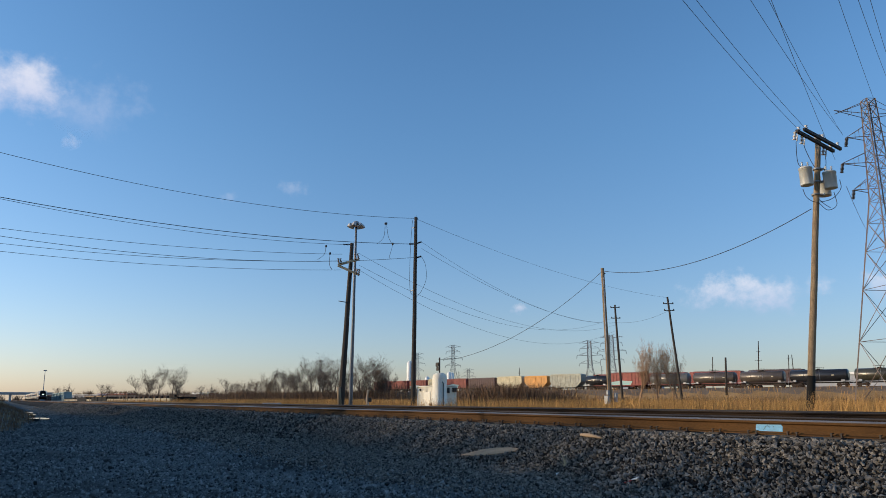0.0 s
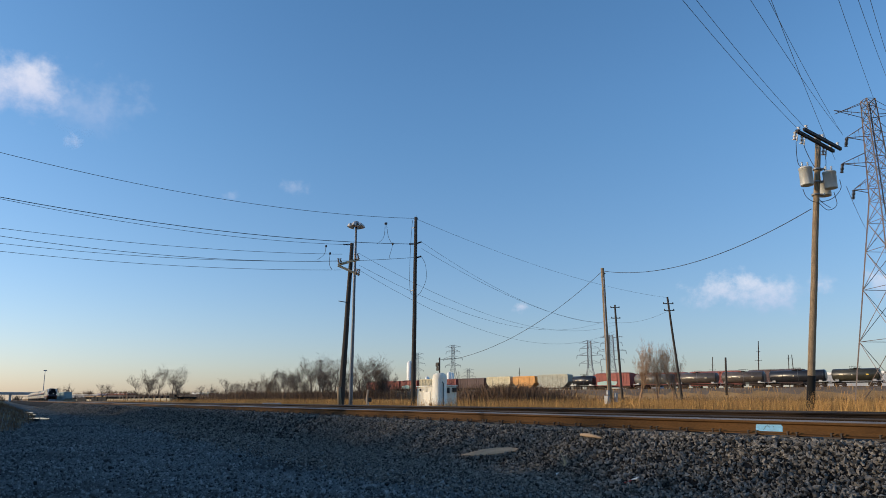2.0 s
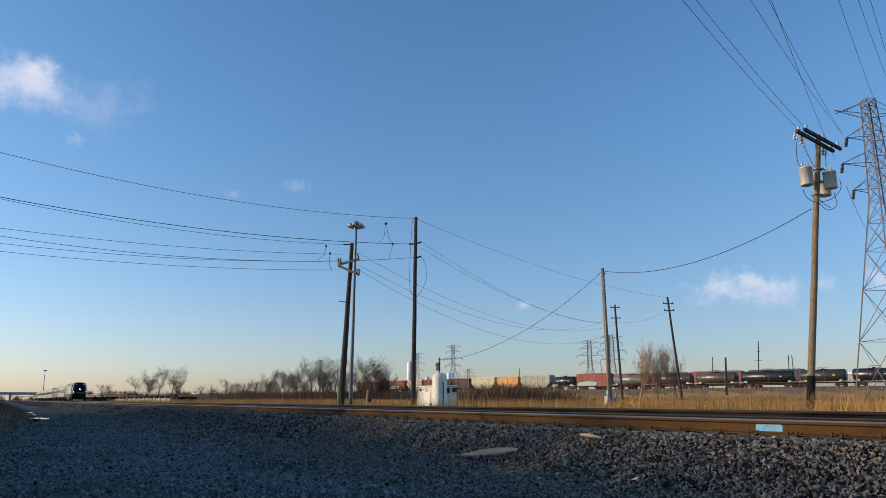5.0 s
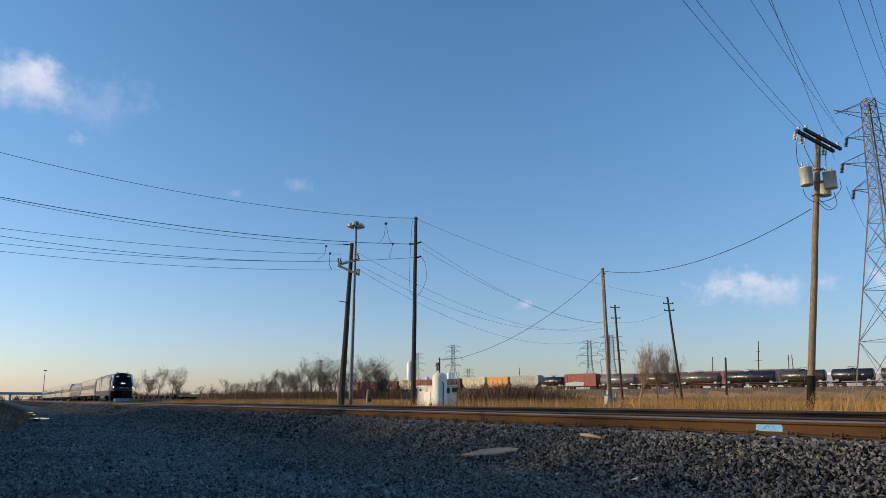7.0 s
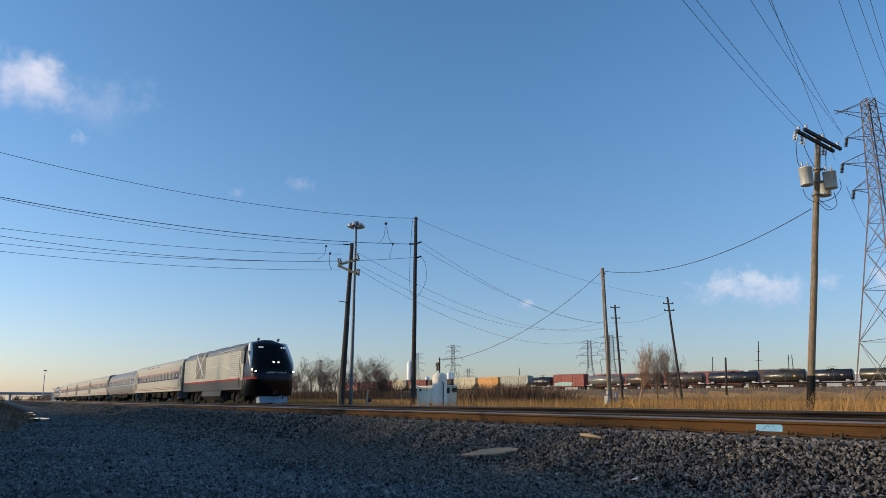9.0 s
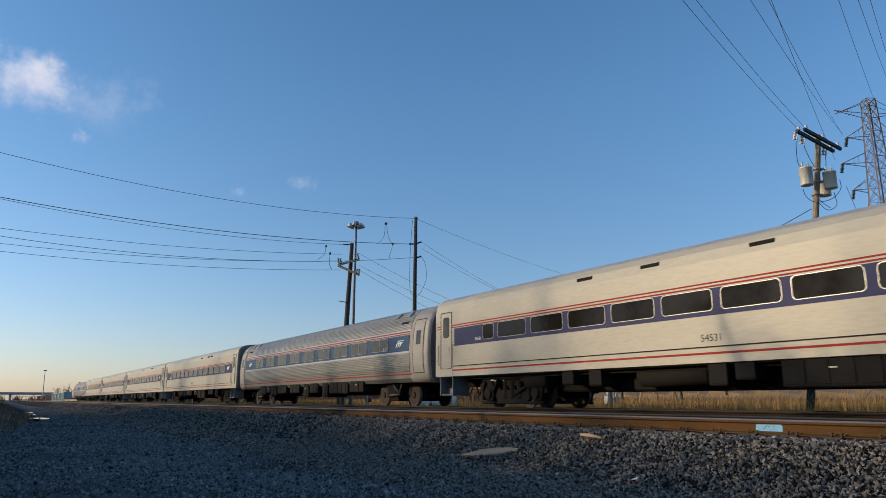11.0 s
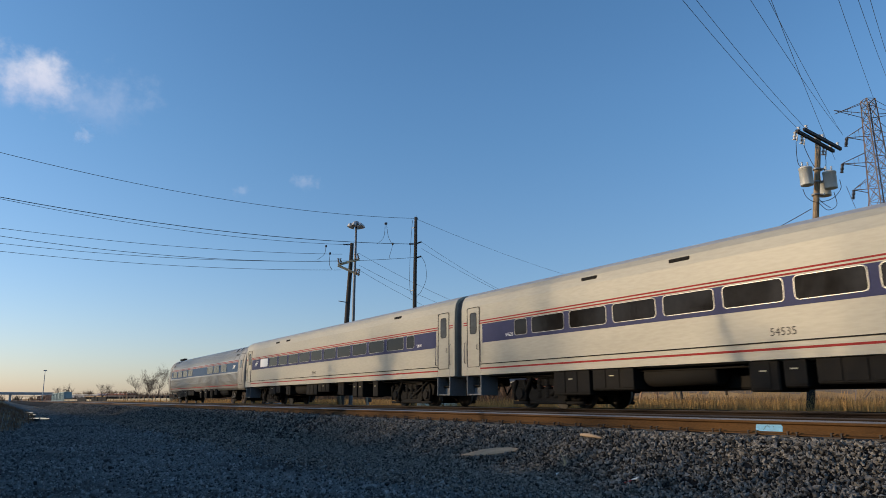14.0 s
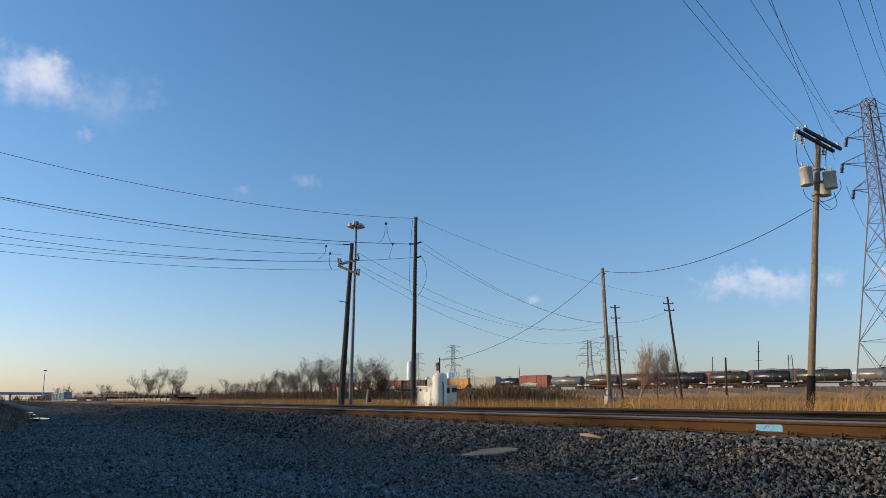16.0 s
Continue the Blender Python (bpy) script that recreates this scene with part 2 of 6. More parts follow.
def tube(bm, pts, radii, seg=8, mi=0, cap=True):
    """A tapered tube through points."""
    rings = []
    pts = [Vector(q) for q in pts]
    for i, q in enumerate(pts):
        way = (pts[min(i + 1, len(pts) - 1)] - pts[max(i - 1, 0)]).normalized()
        side = way.cross(Vector((0.31, 0.17, 0.93)) if abs(way.z) < 0.9 else Vector((1, 0.1, 0))).normalized()
        up = side.cross(way)
        r = radii[i] if isinstance(radii, (list, tuple)) else radii
        rings.append([bm.verts.new(q + (side * math.cos(a) + up * math.sin(a)) * r) for a in (2 * math.pi * k / seg for k in range(seg))])
    for a, b in zip(rings, rings[1:]):
        for k in range(seg):
            f = bm.faces.new((a[k], a[(k + 1) % seg], b[(k + 1) % seg], b[k]))
            f.smooth, f.material_index = seg > 5, mi
    if cap:
        for r in (rings[0][::-1], rings[-1]):
            bm.faces.new(r).material_index = mi


def loft(bm, rings, closed=True, cap=True, mi=None, smooth=False):
    """Skin between rings of points; mi(i, k) gives the material of a face."""
    rs = [[bm.verts.new(q) for q in r] for r in rings]
    n = len(rs[0])
    for i, (a, b) in enumerate(zip(rs, rs[1:])):
        for k in range(n if closed else n - 1):
            f = bm.faces.new((a[k], a[(k + 1) % n], b[(k + 1) % n], b[k]))
            f.smooth = smooth
            if mi:
                f.material_index = mi(i, k)
    if cap:
        bm.faces.new(rs[0][::-1])
        bm.faces.new(rs[-1])
    bmesh.ops.recalc_face_normals(bm, faces=bm.faces[:])
    return rs


def rounded(x0, x1, z0, z1, r, seg=4):
    """Corner-rounded rectangle in the x-z plane, as pairs."""
    out = []
    for cx, cz, a0 in ((x1 - r, z0 + r, -90), (x1 - r, z1 - r, 0), (x0 + r, z1 - r, 90), (x0 + r, z0 + r, 180)):
        out += [(cx + r * math.cos(radians(a0 + 90 * k / seg)), cz + r * math.sin(radians(a0 + 90 * k / seg))) for k in range(seg + 1)]
    return out


def slab(bm, outline, y0, y1, mi=0):
    """A flat plate of an x-z outline, from y0 (outer) to y1."""
    a = [bm.verts.new((x, y0, z)) for x, z in outline]
    b = [bm.verts.new((x, y1, z)) for x, z in outline]
    fs = [bm.faces.new(a), bm.faces.new(b[::-1])]
    fs += [bm.faces.new((a[k], b[k], b[(k + 1) % len(a)], a[(k + 1) % len(a)])) for k in range(len(a))]
    for f in fs:
        f.material_index = mi


def ring_plate(bm, outer, inner, y0, y1):
    """A frame: an outline with an opening, from y0 to y1."""
    n = len(outer)
    o0, i0 = [bm.verts.new((x, y0, z)) for x, z in outer], [bm.verts.new((x, y0, z)) for x, z in inner]
    o1, i1 = [bm.verts.new((x, y1, z)) for x, z in outer], [bm.verts.new((x, y1, z)) for x, z in inner]
    for k in range(n):
        j = (k + 1) % n
        bm.faces.new((o0[k], o0[j], i0[j], i0[k]))
        bm.faces.new((o1[k], o1[j], o0[j], o0[k]))
        bm.faces.new((i0[k], i0[j], i1[j], i1[k]))


B = bmesh.new

# ---- the ground: yard road, ballast bed of two tracks, field, freight bank ----
NEAR_C, MAIN_C = 8.97, 15.28
ROAD_Z, BED_Z, FIELD_Z = -0.87, -0.235, -0.95
FR_A, FR_D = Vector((-110.08, 169.72)), Vector((-0.97451, -0.22433))
FR_N = Vector((0.22433, -0.97451))
FR_Z = 3.75


def step(a, b, v):
    v = min(1, max(0, (v - a) / (b - a)))
    return v * v * (3 - 2 * v)


def ground_z(x, y):
    z = float(np.interp(y, (4.2, 6.2, 6.5, 7.5), (ROAD_Z, ROAD_Z + 0.07, ROAD_Z + 0.12, BED_Z))) + (FIELD_Z - BED_Z) * step(17.3, 19.5, y)
    off = (Vector((x, y)) - FR_A).dot(FR_N)
    z += (FR_Z - 0.25 - FIELD_Z) * step(21, 7, off) if y > 60 else 0
    if y < 6.2:
        z += 0.025 * noise.noise((x * 0.5, y * 0.9, 1)) + 0.03 * noise.noise((x * 0.15, y * 0.5, 5))
    if y < 2.5:
        z += 0.75 * step(1.9, -0.6, y - 0.9 * noise.noise((x * 0.08, 3, 0))) * step(-24, -34, x)
    if y > 20:
        z += 0.12 * noise.noise((x * 0.07, y * 0.07, 2))
    return z


def toe_y(x):
    """Where the ragged foot of the ballast shoulder meets the road."""
    return 4.75 + 0.45 * noise.noise((x * 0.35, 1, 6)) + 0.35 * noise.noise((x * 1.3, 2, 6))


def grid_lines(*runs):
    out = []
    for a, b, n in runs:
        out += [a + (b - a) * k / n for k in range(n)]
    return out + [runs[-1][1]]


gx = grid_lines((-4000, -900, 10), (-900, -300, 50), (-300, -80, 60), (-80, -30, 40), (-30, 6, 120), (6, 100, 20), (100, 1500, 10))
gy = grid_lines((-3000, -200, 8), (-200, -10, 12), (-10, 3.8, 42), (3.8, 8.0, 46), (8.0, 17.2, 6), (17.2, 20, 6), (20, 120, 34), (120, 220, 40), (220, 500, 12), (500, 4000, 8))
gv = [(x, y, ground_z(x, y)) for x in gx for y in gy]
ny = len(gy)
gf, gm = [], []
for i in range(len(gx) - 1):
    for k in range(ny - 1):
        gf.append((i * ny + k, (i + 1) * ny + k, (i + 1) * ny + k + 1, i * ny + k + 1))
        cx, cy = (gx[i] + gx[i + 1]) / 2, (gy[k] + gy[k + 1]) / 2
        off = (Vector((cx, cy)) - FR_A).dot(FR_N)
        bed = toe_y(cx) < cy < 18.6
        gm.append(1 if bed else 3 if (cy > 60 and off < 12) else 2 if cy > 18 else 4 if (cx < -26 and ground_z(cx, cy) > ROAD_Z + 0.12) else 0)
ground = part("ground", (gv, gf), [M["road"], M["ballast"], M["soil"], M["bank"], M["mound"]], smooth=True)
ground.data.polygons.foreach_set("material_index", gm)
tagged(ground, "dark gravel yard road, shade-darkened ballast bed and dry grass field", "ground", kind="structure")

# Unseen earth bank, added beside the road to shade the ballast
BANK_Z = 5.05


def bank_h(x):
    """Height of the bank's crown, lower at both ends."""
    return BANK_Z + 0.35 * noise.noise((x * 0.06, 9, 0)) - 1.0 * step(-44, -8, x) - 1.95 * step(-50, -72, x)


bm = B()
rings = []
for x in range(-460, 60, 4):
    h = bank_h(x)
    rings.append([(x, -3.8 - 0.5 * noise.noise((x * 0.1, 0, 0)), ROAD_Z - 0.3), (x, -9.5, h * 0.85), (x, -11.5, h), (x, -15.5, h), (x, -25, ROAD_Z - 0.3)])
loft(bm, rings)
tagged(part("earth_bank", bm, M["mound"], smooth=True), "unseen earth bank added to shade road and ballast", "bank", kind="structure")


# ---- tracks ----
RAIL = [(-0.076, -0.186), (0.076, -0.186), (0.076, -0.174), (0.02, -0.160), (0.009, -0.14), (0.009, -0.062), (0.036, -0.046), (0.037, -0.020), (0.025, -0.001), (0.0, 0.0),
        (-0.025, -0.001), (-0.037, -0.020), (-0.036, -0.046), (-0.009, -0.062), (-0.009, -0.14), (-0.02, -0.160), (-0.076, -0.174)]


def rail(bm, y, x0, x1, dz=0.0):
    loft(bm, [[(x, y + a, dz + b) for a, b in RAIL] for x in (x0, x1)], mi=lambda i, k: 1 if 7 <= k <= 10 else 0)


tie_bm = B()
box(tie_bm, (0, 0, -0.30), (0.23, 2.6, 0.17), 0.012)
tie_me = None
plate_bm = B()
box(plate_bm, (0, 0, -0.190), (0.20, 0.36, 0.018))
for sx, sy in ((-0.055, -0.088), (0.06, -0.09), (0.05, 0.09)):
    box(plate_bm, (sx, sy, -0.164), (0.016, 0.016, 0.05))
    box(plate_bm, (sx, sy + (0.012 if sy < 0 else -0.012), -0.142), (0.026, 0.036, 0.012))
plate_me = None
for cname, cy, lab in (("near_track", NEAR_C, "siding track with rusty rails, wooden ties and spikes"), ("main_track", MAIN_C, "main line track with rails on wooden ties")):
    tr = thing(cname, lab, "railway track", kind="structure")
    for off in (-0.7525, 0.7525):
        bm = B()
        rail(bm, cy + off, -1500, 90)
        part("rail", bm, [M["rust"] if cy < 10 and off < 0 else M["rustdark"], M["railtop"] if cy < 10 and off < 0 else M["raildark"]], tr)
    for k in range(110):
        x = 3 - 0.53 * k
        if tie_me is None:
            tie = part("tie", tie_bm, M["tie"], tr)
            tie.matrix_basis = pose(x, cy, 0)
            tie_me = tie.data
        else:
            twin("tie", tie_me, tr, pose(x, cy, 0, 0, 0, random.uniform(-1, 1)))
        for off in (-0.7525, 0.7525):
            if plate_me is None:
                pl = part("tie_plate", plate_bm, M["iron"], tr)
                pl.matrix_basis = pose(x, cy + off, 0)
                plate_me = pl.data
            elif k < 100 and cy < 10:
                twin("tie_plate", plate_me, tr, pose(x, cy + off, 0))

# Blue spray mark on the web of the near rail
bm = B()
bo = [(x + 0.012 * noise.noise((x * 40, z * 60, 1)), z + 0.010 * noise.noise((x * 30, z * 50, 7))) for x, z in rounded(-5.47, -5.11, -0.155, -0.066, 0.022)]
slab(bm, bo, NEAR_C - 0.7525 - 0.0125, NEAR_C - 0.7525 - 0.009)
mark = part("paint_mark", bm, M["bluepaint"], bpy.data.objects["near_track"], "light blue spray paint mark on the rail web")
bm = B()
tube(bm, [(-5.37 + 0.09 * (k / 6), NEAR_C - 0.766, -0.135 + 0.055 * math.sin(k / 6 * 2.4)) for k in range(7)], 0.003, 4)
tube(bm, [(-5.235, NEAR_C - 0.766, -0.08), (-5.228, NEAR_C - 0.766, -0.095)], 0.003, 4)
part("stroke", bm, M["iron"], mark, "dark hand-drawn strokes")


# ---- the passenger train ----
def wheelset(parent, x, gauge_y=0.7525, r=0.457):
    bm = B()
    for s in (-1, 1):
        y = s * gauge_y
        tube(bm, [(x, y - s * 0.085, r), (x, y - s * 0.06, r), (x, y - s * 0.055, r), (x, y + s * 0.04, r)], [r + 0.03, r + 0.028, r, r - 0.006], 24)
        tube(bm, [(x, y + s * 0.04, r), (x, y + s * 0.043, r)], [r - 0.05, r - 0.055], 24, 1)
        tube(bm, [(x, y + s * 0.043, r), (x, y + s * 0.09, r)], [0.14, 0.12], 12, 1)
    tube(bm, [(x, -gauge_y, r), (x, gauge_y, r)], 0.085, 10, 1)
    return part("wheelset", bm, [M["tread"], M["wheel"]], parent)


def bogie(car, cx, base=2.5, inboard=False):
    """A four-wheel truck: cast frames outside the wheels, or frames between them that leave the wheels bare."""
    bm = B()
    for s in (-1, 1):
        y = s * (0.50 if inboard else 1.02)
        pr = [(-1.80, 0.78), (-1.5, 0.90), (-0.95, 0.86), (-0.6, 0.58), (0.6, 0.58), (0.95, 0.86), (1.5, 0.90), (1.8, 0.78), (1.72, 0.46), (1.0, 0.42), (0.75, 0.20), (-0.75, 0.20), (-1.0, 0.42), (-1.72, 0.46)]
        slab(bm, [(cx + a, b) for a, b in pr], y - 0.09, y + 0.09)
        for wx in (-base / 2, base / 2):
            box(bm, (cx + wx, y, 0.46), (0.42, 0.26, 0.50), 0.05)
            tube(bm, [(cx + wx, y - 0.2, 0.457), (cx + wx, y + 0.2, 0.457)], [0.17, 0.14], 14)
            if not inboard:
                for e in (-0.27, 0.27):
                    tube(bm, [(cx + wx + e, y - 0.12, 0.25), (cx + wx + e * 1.15, y - 0.12, 0.6), (cx + wx + e * 0.7, y - 0.12, 0.86)], 0.06, 8)
                tube(bm, [(cx + wx - 0.36, y - 0.1, 0.16), (cx + wx + 0.36, y - 0.1, 0.16)], 0.05, 8)
        for wx in (-0.38, 0.0, 0.38):
            tube(bm, [(cx + wx, y - 0.02, 0.30 + 0.03 * k) for k in range(20)], [0.13 if k % 3 else 0.10 for k in range(20)], 12)
        if not inboard:
            box(bm, (cx, y, 0.17), (1.7, 0.24, 0.10), 0.03)
            box(bm, (cx, y - 0.12, 0.97), (1.9, 0.10, 0.14), 0.03)
            tube(bm, [(cx - 0.62, y - 0.16, 1.0), (cx - 0.95, y - 0.16, 0.5)], 0.06, 8)
            tube(bm, [(cx + 0.2, y - 0.14, 0.40), (cx + 1.5, y - 0.14, 1.0)], 0.045, 8)
            box(bm, (cx + 0.75, y - 0.1, 0.95), (0.5, 0.14, 0.25), 0.02)
    if inboard:
        for s in (-1, 1):
            box(bm, (cx, s * 0.85, 0.62), (0.95, 0.55, 0.55), 0.06)
            box(bm, (cx, s * 0.80, 0.26), (0.7, 0.4, 0.12), 0.04)
    box(bm, (cx, 0, 0.82), (1.0, 2.2, 0.3), 0.04)
    bg = part("bogie", bm, M["under"], car)
    if inboard:
        bm = B()
        for a, b in (((cx + 0.1, 0.98), (cx + 0.75, 0.50)), ((cx + 0.75, 0.50), (cx + 0.98, 0.98)), ((cx - 0.1, 0.44), (cx + 0.78, 0.47)), ((cx + 0.05, 0.99), (cx + 1.02, 0.99))):
            tube(bm, [(a[0], -1.18, a[1]), (b[0], -1.18, b[1])], 0.035, 6)
        part("strut", bm, M["locopanel"], bg, "dusty triangular brake strut")
    for wx in (-base / 2, base / 2):
        wheelset(bg, cx + wx)
    return bg


def window(car, x0, x1, z0, z1, y, r=0.09, split=False, glass="glass", trim="frame"):
    """Framed window on the near side, its pane a part of it."""
    bm = B()
    ring_plate(bm, rounded(x0 - 0.015, x1 + 0.015, z0 - 0.015, z1 + 0.015, r + 0.015), rounded(x0, x1, z0, z1, r), y - 0.018, y + 0.02)
    if split:
        box(bm, ((x0 + x1) / 2, y - 0.004, (z0 + z1) / 2), (0.025, 0.02, z1 - z0))
    w = part("window", bm, M[trim], car)
    bm = B()
    slab(bm, rounded(x0, x1, z0, z1, r), y - 0.006, y + 0.01)
    part("pane", bm, M[glass], w)
    return w


def strip(car, name, x0, x1, z0, z1, y, m, label="", t=0.004):
    bm = B()
    box(bm, ((x0 + x1) / 2, y - t / 2, (z0 + z1) / 2), (x1 - x0, t, z1 - z0))
    return part(name, bm, M[m], car, label)


def lettering(car, text, x, z, size, y, m="iron", label=""):
    cu = bpy.data.curves.new("number", "FONT")
    cu.body, cu.size, cu.extrude = text, size, 0.002
    cu.materials.append(M[m])
    ob = new("number", cu)
    ob.parent = car
    ob.matrix_basis = pose(x, y, z, 90, 0, 0)
    return tagged(ob, label or "dark painted car number")


def emblem(car, x, z, w, y):
    """Plain white swept shapes on the window band."""
    bm = B()
    for k in range(3):
        a = x + 0.05 * w + 0.22 * w * k
        slab(bm, [(a, z), (a + 0.07 * w, z), (a + 0.22 * w, z + 0.17 * w), (a + 0.46 * w, z + 0.28 * w), (a + 0.24 * w, z + 0.27 * w), (a + 0.1 * w, z + 0.17 * w)], y - 0.008, y)
    slab(bm, [(x + 0.3 * w, z + 0.33 * w), (x + w, z + 0.33 * w), (x + w, z + 0.37 * w), (x + 0.3 * w, z + 0.37 * w)], y - 0.008, y)
    part("emblem", bm, M["white"], car, "plain white swept emblem")


HPROF = [(-1.30, 1.04), (-1.60, 1.08), (-1.60, 3.10), (-1.59, 3.45), (-1.54, 3.70), (-1.44, 3.86), (-1.22, 3.99), (-0.85, 4.07), (-0.4, 4.11), (0, 4.12)]
HPROF = HPROF + [(-a, b) for a, b in HPROF[-2::-1]]
HALF = 12.72


def doorway(car, x0, x1):
    y = -1.60
    bm = B()
    ring_plate(bm, rounded(x0 - 0.014, x1 + 0.014, 1.355, 3.425, 0.06, 2), rounded(x0, x1, 1.37, 3.41, 0.05, 2), y - 0.02, y + 0.04)
    part("door_frame", bm, M["rubber"], car)
    bm = B()
    slab(bm, rounded(x0 + 0.01, x1 - 0.01, 1.37, 3.40, 0.05, 2), y - 0.008, y + 0.03)
    dr = part("door", bm, M["alu"], car)
    cx = (x0 + x1) / 2
    bm = B()
    ring_plate(bm, rounded(cx - 0.20, cx + 0.20, 2.49, 3.24, 0.1), rounded(cx - 0.17, cx + 0.17, 2.52, 3.21, 0.09), y - 0.018, y)
    part("pane_frame", bm, M["rubber"], dr)
    bm = B()
    slab(bm, rounded(cx - 0.17, cx + 0.17, 2.52, 3.21, 0.09), y - 0.012, y)
    part("pane", bm, M["glass"], dr)
    bm = B()
    tube(bm, [(cx + 0.25, y - 0.01, 1.95), (cx + 0.25, y - 0.05, 1.97), (cx + 0.25, y - 0.05, 2.1), (cx + 0.25, y - 0.01, 2.12)], 0.012, 6)
    part("handle", bm, M["frame"], dr)
    # steps below the door
    for s in (x0 - 0.05, x1 + 0.05):
        bm = B()
        slab(bm, [(s - 0.02, 0.40), (s + 0.02, 0.40), (s + 0.02, 1.4), (s - 0.02, 1.4)], -1.6, -0.9)
        part("step_side", bm, M["gap"], car)
    for k, z in enumerate((0.43, 0.74, 1.05)):
        bm = B()
        wd = x1 - x0 + 0.06
        loft(bm, [[(cx - wd / 2, -1.56 + 0.2 * k, z - 0.018), (cx + wd / 2, -1.56 + 0.2 * k, z - 0.018), (cx + wd / 2, -1.27 + 0.2 * k, z - 0.018), (cx - wd / 2, -1.27 + 0.2 * k, z - 0.018)],
                  [(cx - wd / 2, -1.56 + 0.2 * k, z + 0.018), (cx + wd / 2, -1.56 + 0.2 * k, z + 0.018), (cx + wd / 2, -1.27 + 0.2 * k, z + 0.018), (cx - wd / 2, -1.27 + 0.2 * k, z + 0.018)],
                  [(cx - wd / 2, -1.29 + 0.2 * k, z + 0.02), (cx + wd / 2, -1.29 + 0.2 * k, z + 0.02), (cx + wd / 2, -1.27 + 0.2 * k, z + 0.02), (cx - wd / 2, -1.27 + 0.2 * k, z + 0.02)],
                  [(cx - wd / 2, -1.29 + 0.2 * k, z + 0.25), (cx + wd / 2, -1.29 + 0.2 * k, z + 0.25), (cx + wd / 2, -1.27 + 0.2 * k, z + 0.25), (cx - wd / 2, -1.27 + 0.2 * k, z + 0.25)]])
        part("step", bm, M["under"] if k else M["gap"], car)
    for s in (x0 - 0.12, x1 + 0.12):
        bm = B()
        tube(bm, [(s, y - 0.01, 1.5), (s, y - 0.06, 1.53), (s, y - 0.06, 2.2), (s, y - 0.01, 2.23)], 0.014, 6)
        part("grab_rail", bm, M["frame"], car)


def underfloor(car, seed):
    rnd = random.Random(seed)
    x = -8.0
    while x < 7.2:
        w = rnd.choice((0.7, 1.1, 1.5, 2.2, 0.5))
        h = rnd.uniform(0.45, 0.78)
        bm = B()
        kind = rnd.random()
        if kind < 0.25 and w > 0.9:
            tube(bm, [(x, -1.0, 0.85), (x + 0.05, -1.0, 0.85), (x + w - 0.05, -1.0, 0.85), (x + w, -1.0, 0.85)], [0.2, 0.28, 0.28, 0.2], 16)
            part("air_tank", bm, M["under"], car)
        else:
            box(bm, (x + w / 2, -0.95, 1.14 - h / 2), (w, 1.1, h), 0.03)
            for k in range(int(w / 0.5)):
                box(bm, (x + 0.3 + 0.5 * k, -1.51, 1.14 - h / 2), (0.42, 0.02, h * 0.8), 0.006)
            if rnd.random() < 0.4:
                box(bm, (x + w / 2, -1.525, 1.14 - h * 0.4), (0.16, 0.01, 0.03), 0, 1)
            part("equipment_box", bm, [M["under"], M["hopcream"]], car)
        x += w + rnd.choice((0.1, 0.2, 0.6, 1.0))
    bm = B()
    for y in (-1.25, -0.7, 0.9):
        tube(bm, [(-11, y, 1.0), (-3, y, 0.98), (4, y, 1.0), (11, y, 0.99)], 0.035, 6)
    box(bm, (0, 0, 1.08), (24.6, 2.5, 0.1))
    box(bm, (0, 0.25, 0.80), (13.6, 1.9, 0.62), 0.05)
    part("underframe", bm, M["under"], car)
    for s in (-1, 1):
        bm = B()
        box(bm, (s * 12.6, 0, 0.85), (0.9, 0.28, 0.26), 0.05)
        for k in (-0.5, -0.3, 0.35):
            tube(bm, [(s * 12.3, k, 0.8), (s * 12.6, k - 0.05, 0.42), (s * 12.85, k, 0.78)], 0.03, 6)
        part("coupler", bm, M["under"], car)


def ends(car, prof, half=HALF):
    for s in (-1, 1):
        bm = B()
        loft(bm, [[(s * half, 0.93 * a, 1.0 + 0.985 * (b - 1.0)) for a, b in prof], [(s * (half + 0.03), 0.93 * a, 1.0 + 0.985 * (b - 1.0)) for a, b in prof]])
        part("end_wall", bm, M["gap"], car)
        bm = B()
        ring_plate(bm, rounded(-0.62, 0.62, 0.95, 3.45, 0.2), rounded(-0.45, 0.45, 1.1, 3.3, 0.15), 0, 0.2)
        bmesh.ops.transform(bm, matrix=Matrix(((0, s, 0, s * (half + 0.03)), (1, 0, 0, 0), (0, 0, 1, 0), (0, 0, 0, 1))), verts=bm.verts[:])
        bmesh.ops.recalc_face_normals(bm, faces=bm.faces[:])
        part("diaphragm", bm, M["rubber"], car)


